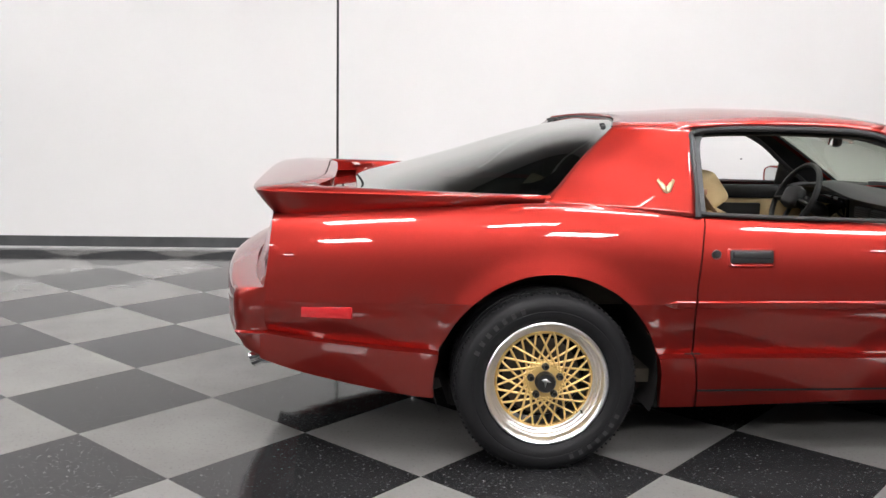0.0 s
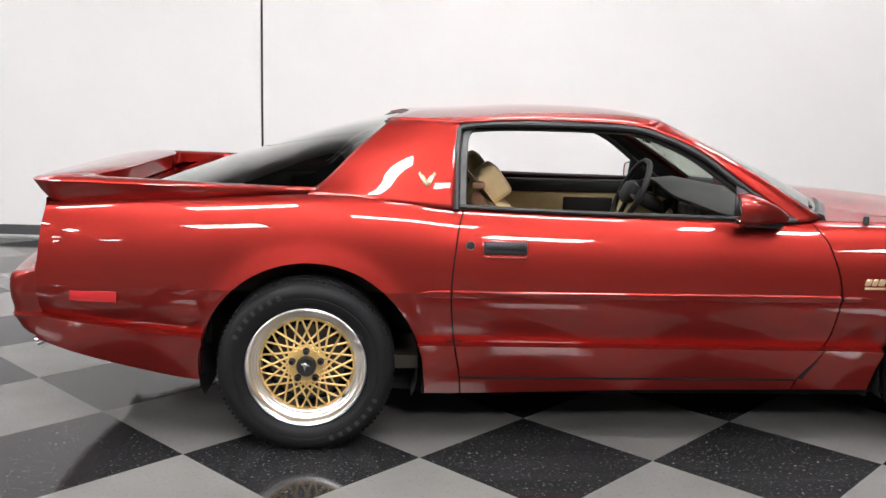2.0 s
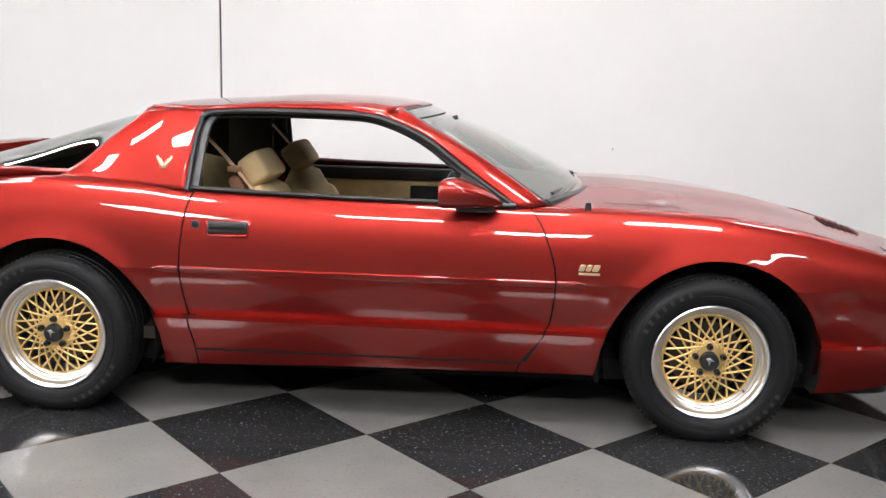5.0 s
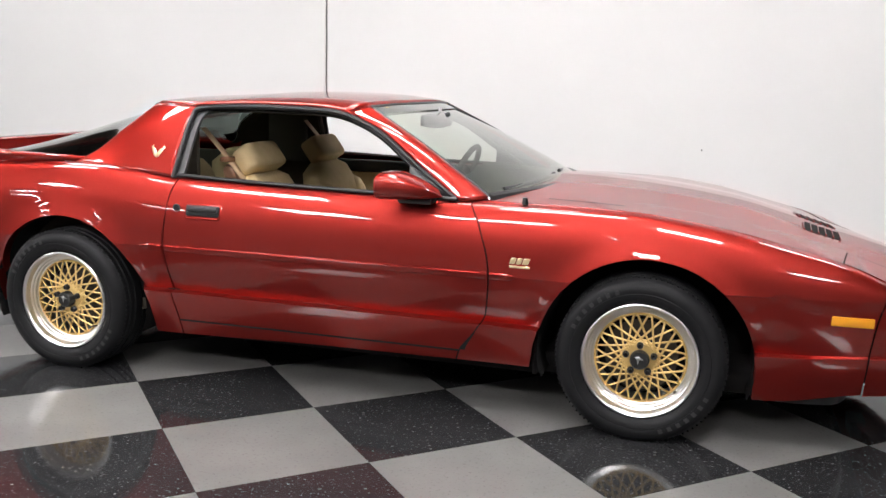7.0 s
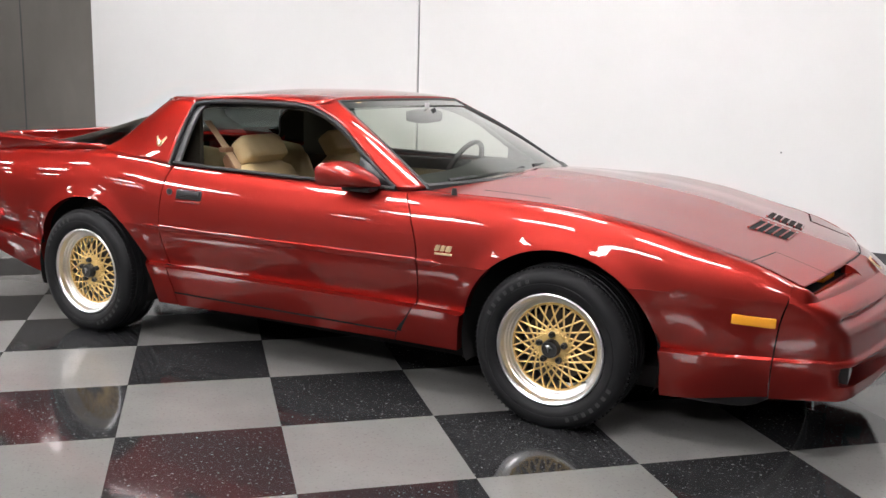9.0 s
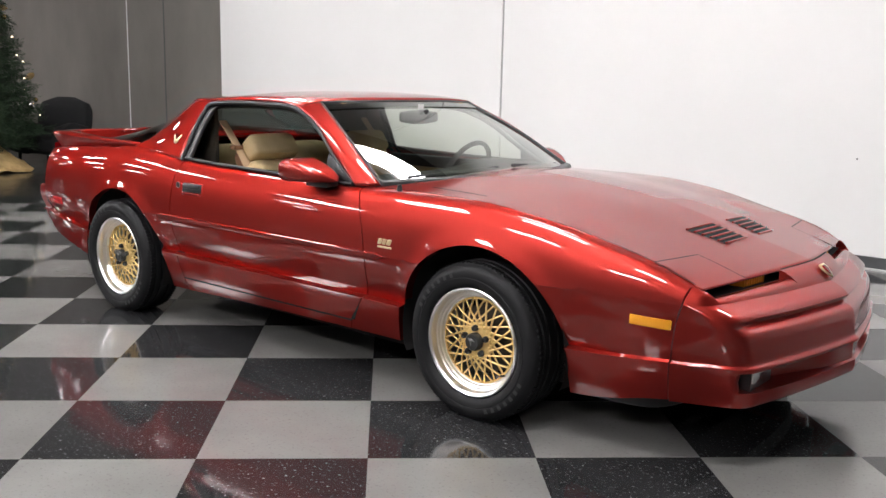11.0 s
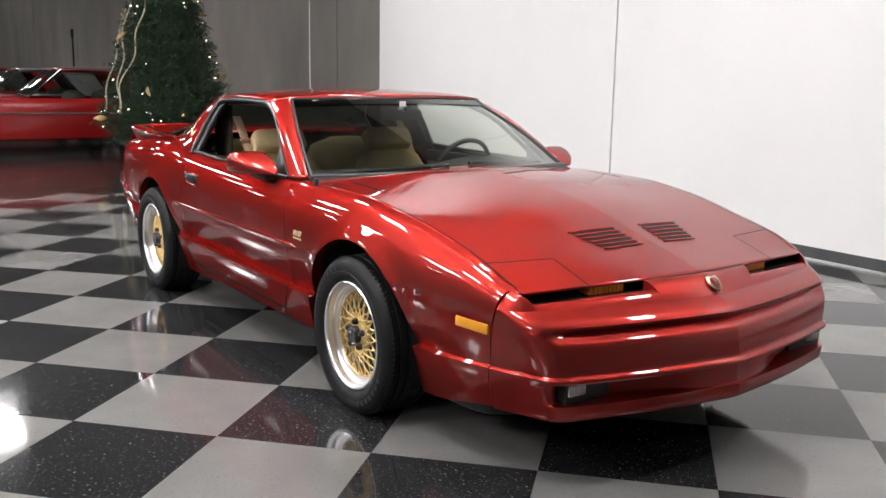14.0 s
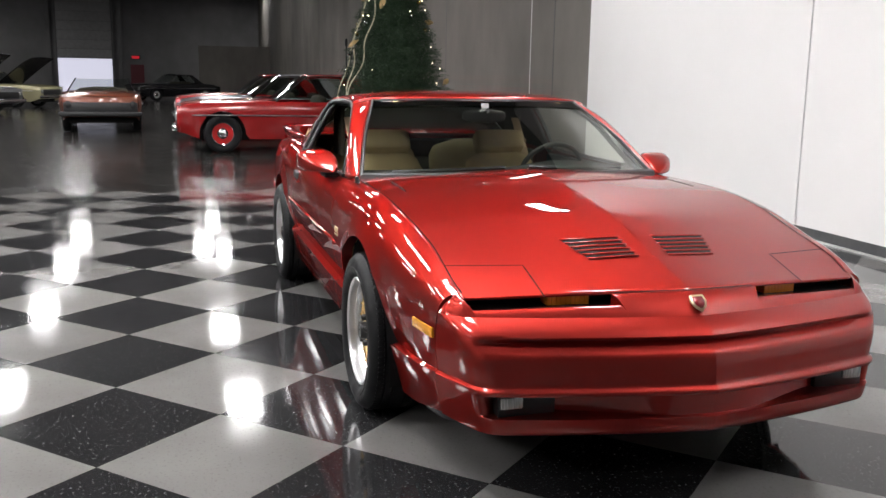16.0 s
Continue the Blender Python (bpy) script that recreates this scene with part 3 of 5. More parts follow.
for s in (-1, 1):
    ring = [(x, abs(y)) for x, y, z in nose_row(0.600, 1)]
    flat = [q for q in ring if q[1] < 0.775 and q[0] > 2.14]
    ring_x = lambda y: float(np.interp(y, [q[1] for q in flat], [q[0] for q in flat]))

    def top_at(y0, y, t, sunk):
        """The nose top above the lip; sunk is the shelf inside the lamp slot."""
        x = lerp(ring_x(y0), hood_front(y), t)
        full = lerp(0.600, hood_z(hood_front(y), y) - 0.001, 1 - (1 - t) ** 1.55)
        low = 0.600 + (hood_z(hood_front(y), y) - 0.631) * (1 - (1 - min(t / 0.6, 1)) ** 2) - 0.005 * step(0.5, 1.0, t)
        return (x, s * y, min(full, low) if sunk else full)

    rows = []
    for k in range(25):
        t = k / 24
        row = [top_at(slot_in(0) * i / 10, slot_in(t) * i / 10, t, False) for i in range(11)]
        row += [top_at(lerp(slot_in(0), slot_out(0), i / 20), lerp(slot_in(t), slot_out(t), i / 20), t, True) for i in range(21)]
        row += [top_at(slot_out(0), slot_out(t), t, False)]
        for x, y in ring:
            if y > 0.726 or x < 2.14:
                ty = min(half_width(min(x, 2.2)) - edge_in(min(x, 2.2)), 0.80)
                if x > 2.14:
                    ty = max(min(ty, y), slot_out(1) + 0.001)
                tx = min(x, hood_front(ty))
                row.append((lerp(x, tx, t), s * lerp(y, ty, t), lerp(0.600, hood_z(tx, ty) - 0.001, 1 - (1 - t) ** 1.7)))
        rows.append(row)
    part("nose_top", grid(rows, flip=s > 0), paint, nose, smooth=32)
    # dark lamp slot with an amber parking lamp
    ys = np.linspace(0.255, 0.76, 24)
    bm = grid([[(hood_front(y) + 0.002, s * y, hood_z(hood_front(y), y) - 0.037) for y in ys], [(hood_front(y) - 0.082, s * y, hood_z(hood_front(y), y) - 0.039) for y in ys], [(hood_front(y) - 0.088, s * y, hood_z(hood_front(y), y) - 0.006) for y in ys]])
    part("lamp_slot", bm, shadow_black, nose)
    bm = bmesh.new()
    for k in range(9):
        y = 0.335 + k * 0.0155
        box(bm, hood_front(y) - 0.08, s * y, hood_z(hood_front(y), y) - 0.038, hood_front(y) - 0.022, s * (y + 0.0148), hood_z(hood_front(y), y) - 0.008, bevel=0.002)
    part("parking_lamp", bm, amber_dark, nose, "ribbed amber parking lamp")["kind"] = "stuff"
    # fog lamp
    fx = front_at(0.60, 0.385)
    fog = part("fog_lamp_housing", boxed(fx - 0.12, s * 0.49, 0.302, fx - 0.045, s * 0.683, 0.374, bevel=0.004), black_trim, nose, "black fog lamp recess")
    part("fog_lamp", boxed(fx - 0.11, s * 0.600, 0.327, fx - 0.038, s * 0.677, 0.368, bevel=0.008), clear_lens, nose, "clear rectangular fog lamp")
    # marker lamp
    ob = part("side_marker", boxed(-0.075, -0.006, -0.0185, 0.075, 0.006, 0.0185, bevel=0.005), amber, nose, "amber side marker lamp")
    ya, yb = side_y(1.945, 0.527), side_y(2.085, 0.527)
    ob.matrix_basis = pose(2.015, s * (ya + yb) / 2, 0.525, 0, 2.0, s * math.degrees(math.atan2(yb - ya, 0.14)))
ys = np.linspace(-0.60, 0.60, 40)
part("intake_floor", grid([[(front_at(y, 0.28) - e, y, 0.3035) for y in ys] for e in (0.004, 0.12)]), paint, nose)
for size, high, col, own in ((1.0, 0.004, gold_trim, nose), (0.72, 0.0055, red_lens, nose)):
    bm = bmesh.new()
    out = [(-0.030, 0.0), (-0.030, 0.024), (-0.006, 0.030), (0.018, 0.020), (0.036, 0.0), (0.018, -0.020), (-0.006, -0.030), (-0.030, -0.024)]
    bm.faces.new([bm.verts.new((x * size, y * size, high)) for x, y in out])
    part("crest_badge", bm, col, own, "small gold shield badge" if size == 1 else "", thick=0.006).matrix_basis = pose(2.331, 0, 0.6325, 0, 42, 0)
bm = bmesh.new()
bm.faces.new([bm.verts.new((x, y, 0.0075)) for x, y in ((-0.016, 0.016), (0.016, 0.0), (-0.016, -0.016), (-0.006, 0.0))])
part("crest_wing", bm, gold_trim, nose, thick=0.002).matrix_basis = pose(2.331, 0, 0.6325, 0, 42, 0)

# ---- bonnet ----


def hood_rows(y0, y1, lift=0.0, n=24, m=40):
    rows = []
    for i in range(m):
        row = []
        for j in range(n):
            w = j / (n - 1)
            y = lerp(y0, y1, w)
            xe = hood_front(y) - 0.002
            x = lerp(0.80 - 0.19 * (y / 0.8) ** 2, xe, i / (m - 1))
            ye = half_width(x) - edge_in(x) - 0.002
            yy = max(min(y, ye), -ye)
            row.append((x, yy, hood_z(x, yy) + lift))
        rows.append(row)
    return rows


bonnet = part("bonnet", grid(hood_rows(-0.80, 0.80, n=91, m=80)), paint, car, "long red bonnet with two louvred vents", thick=0.006)
creased(bonnet)


def ribbon(pts, width, lift, bm=None):
    """A thin flat line that lies on the bonnet."""
    pts = [Vector((p[0], p[1], 0)) for p in pts]
    rows = []
    for i, p in enumerate(pts):
        d = (pts[min(i + 1, len(pts) - 1)] - pts[max(i - 1, 0)]).normalized()
        nrm = Vector((-d.y, d.x, 0)) * width / 2
        rows.append([(q.x, q.y, hood_z(q.x, q.y) + lift) for q in (p - nrm, p + nrm)])
    return grid(rows, bm=bm)


for s in (-1, 1):
    lid_edge = [(1.975, 0.760), (2.018, 0.492), (2.215, 0.492)]
    pts = [Vector((*q, 0)) for q in lid_edge]
    path = [pts[0].lerp(pts[1], t / 12) for t in range(12)] + [pts[1].lerp(pts[2], t / 12) for t in range(13)]
    part("lamp_lid_gap", ribbon([(q.x, s * q.y) for q in path], 0.005, 0.0015), shadow_black, bonnet)
    bm = bmesh.new()
    rows = []
    for i in range(14):
        u = i / 13
        inner = (lerp(2.022, hood_front(0.496) - 0.004, u), 0.496)
        outer = (lerp(1.980, hood_front(0.742) - 0.004, u), lerp(0.752, 0.742, u))
        rows.append([(lerp(inner[0], outer[0], k / 13), s * lerp(inner[1], outer[1], k / 13), 0) for k in range(14)])
    part("headlamp_lid", grid([[(x, y, hood_z(x, y) + 0.0018) for x, y, z in r] for r in rows], flip=s > 0), paint, bonnet, "closed flush headlamp lid")
    # shut line along the fender
    part("bonnet_gap", ribbon([(x, s * (half_width(x) - edge_in(x) - 0.013)) for x in np.linspace(0.62, 2.13, 60)], 0.005, 0.0015), shadow_black, bonnet)
    # louvred vent: dark slots between red slats
    def at(u, w):
        """A place on the vent: u from its rear to its front edge, w from outside to inside."""
        a, b = (lerp(1.872, 2.022, u), lerp(0.288, 0.244, u)), (lerp(1.885, 2.032, u), lerp(0.072, 0.064, u))
        return lerp(a[0], b[0], w), s * lerp(a[1], b[1], w)
    vent = part("vent", grid([[(*at(u, w), hood_z(*at(u, w)) + 0.002) for w in np.linspace(0, 1, 12)] for u in np.linspace(0, 1, 12)]), shadow_black, bonnet, "dark louvred bonnet vent")
    for k in range(6):
        u0 = k / 5
        rows = []
        for w in np.linspace(-0.03, 1.03, 12):
            p0, p1 = at(u0 - 0.017, w), at(u0 + 0.020, w)
            rows.append([(*p0, hood_z(*p0) + 0.0065), (*p1, hood_z(*p1) + 0.003)])
        part("slat", grid(rows), paint, vent, thick=0.002)
    # washer slit near the screen
    part("cowl_slit", ribbon([(lerp(0.87, 1.17, t), s * lerp(0.678, 0.684, t)) for t in np.linspace(0, 1, 10)], 0.010, 0.0015), shadow_black, bonnet)
part("bonnet_front_gap", ribbon([(hood_front(y) - 0.002, y) for y in np.linspace(-0.26, 0.26, 30)], 0.006, 0.0012), shadow_black, bonnet)
antenna = part("antenna_base", lathe([(0.0, 0.03), (0.009, 0.028), (0.011, 0.02), (0.013, 0.0)], 16, axis="z"), black_trim, car, "short black aerial base")
antenna.matrix_basis = pose(0.80, -0.815, hood_z(0.80, -0.79) - 0.002)

# ---- roof, pillars and glass ----
V = Vector


def mirrored(points):
    """A full-width curve from one half (centre first)."""
    return [V((q[0], -q[1], q[2])) for q in points[::-1]] + [V(q) for q in points[1:]]


FRONT_ARC = ((0.105, 0, 1.231), (0.095, 0.30, 1.230), (0.052, 0.585, 1.221), (-0.015, 0.668, 1.197))
REAR_ARC = ((-0.915, 0, 1.228), (-0.93, 0.30, 1.225), (-1.005, 0.565, 1.204))
RAIL = ((-0.015, 0.668, 1.197), (-0.18, 0.652, 1.214), (-0.50, 0.650, 1.216), (-0.735, 0.658, 1.205), (-1.005, 0.565, 1.204))
N = 33
front_arc, rear_arc = along(mirrored(FRONT_ARC), N), along(mirrored(REAR_ARC), N)
rail_left = along(RAIL, 25)
rail_right = [V((q.x, -q.y, q.z)) for q in rail_left]
SAILS = {}
bm = grid(coons(front_arc, rear_arc, rail_right, rail_left, bulge=(0, 0, 0.018)), flip=True)
for s in (-1, 1):
    f = lambda pts, n: [V((q.x, s * q.y, q.z)) for q in along(pts, n)]
    # windscreen pillar
    outer = f([(0.640, 0.770, 0.880), (0.36, 0.692, 1.056), (0.052, 0.585, 1.221)], 25)
    inner = f([(0.535, 0.812, 0.868), (0.346, 0.762, 1.000), (0.166, 0.710, 1.125), (-0.015, 0.668, 1.197)], 25)
    low = f([(0.640, 0.770, 0.880), (0.60, 0.800, 0.872), (0.535, 0.812, 0.868)], 9)
    top = f([(0.052, 0.585, 1.221), (-0.015, 0.668, 1.197)], 9)
    grid(coons(outer, inner, low, top, bulge=(0.004, s * 0.007, 0.004)), flip=s < 0, bm=bm)
    inside = coons(outer, inner, low, top)
    part("pillar_trim", grid([[q + V((-0.014, -s * 0.018, -0.014)) for q in row] for row in inside]), dash_black, car, "black windscreen pillar trim")
    # sail panel behind the door
    fore = f([(-0.762, 0.832, 0.900), (-0.760, 0.790, 1.00), (-0.750, 0.715, 1.125), (-0.735, 0.658, 1.205)], 21)
    aft = f([(-1.300, 0.770, 0.938), (-1.225, 0.690, 1.00), (-1.13, 0.628, 1.095), (-1.005, 0.565, 1.204)], 21)
    base = f([(-0.762, 0.832, 0.900), (-1.0, 0.812, 0.918), (-1.300, 0.770, 0.938)], 25)
    up = f([(-0.735, 0.658, 1.205), (-0.88, 0.622, 1.2105), (-1.005, 0.565, 1.204)], 25)
    sail = coons(fore, aft, base, up, bulge=(0, s * 0.016, 0.0))
    grid(sail, flip=s > 0, bm=bm)
    part("sail_lining", grid([[q + V((0.0, -s * 0.03, -0.012)) for q in row] for row in sail]), dark_cloth, car)
    SAILS[s] = min((q for row in sail for q in row), key=lambda q: math.hypot(q.x + 0.862, q.z - 1.003))
bmesh.ops.remove_doubles(bm, verts=bm.verts, dist=0.004)
roof = part("roof", bm, paint, car, "red roof with slim pillars", thick=0.012, smooth=55)

# windscreen
bottom = along(mirrored(((0.875, 0, 0.892), (0.84, 0.35, 0.890), (0.650, 0.762, 0.878))), N)
top = along(mirrored(((0.103, 0, 1.229), (0.093, 0.30, 1.228), (0.054, 0.580, 1.221))), N)
left = along([(0.650, 0.762, 0.878), (0.365, 0.688, 1.056), (0.054, 0.580, 1.221)], 21)
right = [V((q.x, -q.y, q.z)) for q in left]
screen_pts = coons(bottom, top, right, left, bulge=(0.006, 0, 0.006))
screen = part("windscreen", grid(screen_pts), window_glass, car, "clear curved windscreen")
screen.visible_shadow = False
band = [[screen_pts[i][j] + V((0.004, 0, 0.004)) for j in (18, 19, 20)] for i in range(N)]
part("shade_band", grid(band), rear_glass, screen)
for name, path in (("screen_trim", left), ("screen_trim", right), ("screen_trim", top)):
    part(name, tube([q + V((0.004, 0, 0.003)) for q in path], 0.007, 6), black_trim, car)
for path, s in ((left, 1), (right, -1)):
    part("screen_moulding", tube([q + V((-0.004, s * 0.010, 0.004)) for q in path], 0.0042, 6), chrome, car, "thin bright screen moulding")
part("cowl", tube(spline(mirrored(((0.86, 0, 0.888), (0.82, 0.35, 0.885), (0.640, 0.762, 0.874))), 6), 0.028, 8), black_trim, car, "black cowl strip with wiper arms")
for y0, y1 in ((0.55, 0.02), (-0.10, -0.62)):
    w = [(0.80 - 0.2 * (y / 0.8) ** 2 - 0.01, y, 0.937 - 0.05 * abs(y)) for y in np.linspace(y0, y1, 9)]
    part("wiper", tube(w, 0.010, 6), black_trim, car, "black wiper blade resting on the screen")

# side window trim: black seal round the opening
OPENING = ((0.521, 0.808, 0.880), (0.337, 0.757, 1.000), (0.161, 0.707, 1.122), (-0.018, 0.667, 1.192), (-0.18, 0.651, 1.208), (-0.50, 0.650, 1.210), (-0.715, 0.657, 1.196), (-0.742, 0.690, 1.15), (-0.750, 0.745, 1.06), (-0.755, 0.828, 0.900))
for s in (-1, 1):
    seal = [V((q[0], s * q[1], q[2])) for q in spline(OPENING, 8)]
    part("window_seal", tube([q + V((0.0, s * 0.004, -0.003)) for q in seal], 0.0115, 8), black_trim, car, "black rubber window seal")
    inner = [V((q.x * 0.975 - 0.01, q.y - s * 0.03, q.z - 0.018)) for q in seal]
    part("inner_seal", tube(inner, 0.013, 8), black_trim, car)
    belt = [(x, s * (side_y(x, shoulder(x)) + 0.030), shoulder(x) + 0.004) for x in np.linspace(-0.75, 0.525, 30)]
    part("belt_seal", tube(belt, 0.0085, 8), black_trim, car)
    # grey channel behind the window
    back = along([(-0.715, 0.657, 1.190), (-0.742, 0.690, 1.15), (-0.750, 0.745, 1.06), (-0.755, 0.828, 0.900)], 16)
    part("window_channel", grid([[V((q.x + e, s * (q.y - 0.006 - d), q.z - 0.004)) for e, d in ((0.006, 0.0), (0.020, 0.002), (0.036, 0.006), (0.040, 0.016))] for q in back]), channel_grey, car, "grey rubber window channel", thick=0.003)
    # black corner piece ahead of the window
    tri_ = [(0.525, s * 0.817, 0.875), (0.31, s * 0.768, 1.0), (0.30, s * 0.79, 0.875)]
    bm = bmesh.new()
    bm.faces.new([bm.verts.new(q) for q in tri_])
    part("mirror_patch", bm, black_trim, car, thick=0.01)

# rear hatch glass, wrapped down at the sides
hatch_c = [curve_of((0, -0.920), (0.3, -1.20), (0.6, -1.55), (1, -1.95)), curve_of((0, 1.226), (0.3, 1.166), (0.6, 1.060), (1, 0.942))]
hatch_s = [curve_of((0, -1.008), (0.18, -1.13), (0.33, -1.235), (0.42, -1.325), (0.7, -1.62), (1, -1.95)), curve_of((0, 0.566), (0.18, 0.628), (0.33, 0.692), (0.42, 0.728), (0.7, 0.700), (1, 0.655)), curve_of((0, 1.202), (0.18, 1.092), (0.33, 0.995), (0.42, 0.952), (0.7, 0.950), (1, 0.948))]


def hatch(v, w):
    a = abs(w)
    y = hatch_s[1](v) * w
    z = lerp(hatch_c[1](v), hatch_s[2](v), a ** 3.6)
    return V((lerp(hatch_c[0](v), hatch_s[0](v), a ** 2.2), y, z))


glass_pts = [[hatch(v, w) for w in np.linspace(-1, 1, 49)] for v in np.linspace(0, 1, 41)]
hatch_glass = part("hatch_glass", grid(glass_pts), rear_glass, car, "dark tinted wrap-around rear glass")
part("hatch_trim", tube([q + V((0, 0, 0.001)) for q in glass_pts[0]], 0.0034, 6), black_trim, car)
for k in (0, -1):
    out = 1 if k else -1
    part("hatch_border", grid([[hatch(v, out * w) + V((0.004, -out * 0.004, -0.004)) for w in (0.91, 0.93, 0.95, 0.975, 1.0)] for v in np.linspace(0, 0.46, 40)]), black_gloss, hatch_glass)
    # lining of the glass's edge on the inside, with a pale bead round its corner
    into = lambda v, w: hatch(v, out * w) + V((0.010, -out * 0.014, -0.014))
    rim_at = lambda v: 0.84 + 0.12 * math.exp(-v / 0.05) + 0.155 * step(0.26, 0.46, v)
    part("hatch_lining", grid([[into(v, lerp(rim_at(v), 1.0, k / 4)) for k in range(5)] for v in np.linspace(0.01, 0.46, 40)]), dark_cloth, hatch_glass)
    bead = [into(v, rim_at(v) - 0.002) for v in np.linspace(0.14, 0.43, 24)]
    part("hatch_bead", tube(bead, 0.004, 6), polished, hatch_glass, "thin pale bead round the rear glass")
    for e in (0.40, 0.46):
        part("hatch_hinge", lathe([(0.0, 0.008), (0.010, 0.007), (0.012, 0.0)], 12, axis="z"), black_trim, car).matrix_basis = Matrix.Translation(hatch(0.05, out * e / 0.58)) @ pose(0, 0, 0, 0, -10, 0)

# ---- tail ----
part("rear_deck", grid([[(x, y * (half_width(x) - 0.11), lerp(0.935, 0.893, (-1.6 - x) / 0.66) + 0.012 * (1 - y * y)) for y in np.linspace(-1, 1, 15)] for x in np.linspace(-1.6, -2.235, 9)]), paint, car)
wing_path = np.linspace(-1, 1, 161)


def wing_section(u):
    """Six points of the wrap-round rear wing at u (-1 right front tip ... 0 centre)."""
    a, s = abs(u), (1 if u >= 0 else -1)
    k = step(0.0, 0.62, 1 - a)      # 0 at the front tips, 1 well round the corner
    # outer edge: along the flank, round the corner, across the tail
    ox = curve_of((0, -2.335), (0.25, -2.332), (0.40, -2.318), (0.47, -2.29), (0.53, -2.22), (0.62, -2.05), (0.8, -1.68), (1, -1.27))(a)
    oy = curve_of((0, 0.0), (0.25, 0.42), (0.40, 0.655), (0.47, 0.735), (0.53, 0.770), (0.62, 0.782), (0.8, 0.788), (1, 0.752))(a)
    top = curve_of((0, 0.973), (0.25, 0.973), (0.40, 0.973), (0.47, 0.974), (0.62, 0.972), (0.8, 0.964), (1, 0.952))(a)
    low = curve_of((0, 0.895), (0.40, 0.885), (0.55, 0.882), (0.7, 0.895), (1, 0.925))(a)
    ix = curve_of((0, -2.03), (0.25, -2.035), (0.36, -2.06), (0.45, -2.09), (0.53, -2.08), (0.62, -1.98), (0.8, -1.66), (1, -1.272))(a)
    iy = curve_of((0, 0.0), (0.25, 0.36), (0.36, 0.53), (0.45, 0.63), (0.53, 0.655), (0.62, 0.668), (0.8, 0.715), (1, 0.742))(a)
    itop = curve_of((0, 0.994), (0.25, 0.993), (0.36, 0.990), (0.45, 0.985), (0.62, 0.975), (1, 0.953))(a)
    ilow = curve_of((0, 0.925), (0.3, 0.92), (0.42, 0.905), (0.6, 0.930), (1, 0.941))(a)
    bx, by = lerp(ox, ix, 0.28), lerp(oy, iy, 0.28)
    pts = [(bx, by, low), (lerp(ox, bx, 0.35), lerp(oy, by, 0.35), lerp(low, top, 0.55)), (ox, oy, top - 0.006), (lerp(ox, ix, 0.06), lerp(oy, iy, 0.06), top + 0.002), (lerp(ox, ix, 0.5), lerp(oy, iy, 0.5), lerp(top, itop, 0.5) + 0.008), (lerp(ox, ix, 0.94), lerp(oy, iy, 0.94), itop + 0.003), (ix, iy, itop - 0.004), (lerp(ix, ox, 0.05), lerp(iy, oy, 0.05), ilow)]
    return [(x, s * y, z) for x, y, z in pts]


part("rear_wing", grid([wing_section(u) for u in wing_path], closed=True), paint, car, "red wrap-around rear wing", smooth=50)
# tail panel with dark red lenses, and the bumper below it
tail_at = lambda y, z: tail_end(z) + 0.002 - (0.012 + 0.056 * max(0.0, min(1.0, (0.905 - z) / 0.25))) * (1 - abs(y) ** 3)
tail_rows = lambda z0, z1, n: grid([[(tail_at(y, z), y * (side_y(tail_end(z), min(z, 0.87)) - 0.004), z) for y in np.linspace(-1, 1, 41)] for z in np.linspace(z0, z1, n)])
part("tail_panel", tail_rows(0.735, 0.905, 7), red_lens, car, "full-width dark red tail lamp panel")
part("bumper_shelf", tail_rows(0.645, 0.735, 5), paint, car)
bump_z = curve_of((0.385, -2.30), (0.41, -2.345), (0.46, -2.374), (0.474, -2.384), (0.482, -2.378), (0.56, -2.386), (0.62, -2.382), (0.638, -2.364), (0.645, -2.27))
rows = []
for z in (0.388, 0.40, 0.42, 0.45, 0.470, 0.476, 0.482, 0.50, 0.54, 0.58, 0.61, 0.63, 0.638, 0.643, 0.645):
    e = bump_z(z)
    sy = side_y(-2.27, max(z, 0.41)) - (0.012 if z < 0.474 else 0.0)
    half = [(e - 0.085 + 0.085 * (y / 0.74) ** 2, y) for y in np.linspace(0, 0.745, 14)]
    a, c, b = V(half[-1]), V((e + 0.002, sy)), V((e + 0.07 if z < 0.642 else e + 0.02, sy))
    half += [tuple(a * (1 - t) ** 2 + c * 2 * t * (1 - t) + b * t * t) for t in np.linspace(0.12, 1, 9)]
    half.append((-2.265, sy))
    rows.append([(x, -y, z) for x, y in half[::-1]] + [(x, y, z) for x, y in half[1:]])
rear_bumper = part("rear_bumper", grid(rows, flip=True), paint, car, "red rear bumper cover", smooth=50)
for s in (-1, 1):
    m_ = part("rear_side_marker", boxed(-0.088, -0.006, -0.021, 0.088, 0.006, 0.021, bevel=0.005), marker_lens, car, "red rear side marker lamp")
    ya, yb = side_y(-2.18, 0.565), side_y(-2.0, 0.565)
    m_.matrix_basis = pose(-2.058, s * ((ya + yb) / 2 + 0.004), 0.564, 0, 0.5, s * math.degrees(math.atan2(yb - ya, 0.18)))
    for dx in (0, 0.075):
        part("exhaust_tip", tube([(-2.10, s * (0.57 + dx), 0.36), (-2.30, s * (0.57 + dx), 0.352), (-2.335, s * (0.57 + dx), 0.338)], 0.027, 14), chrome, car, "chrome exhaust tip")

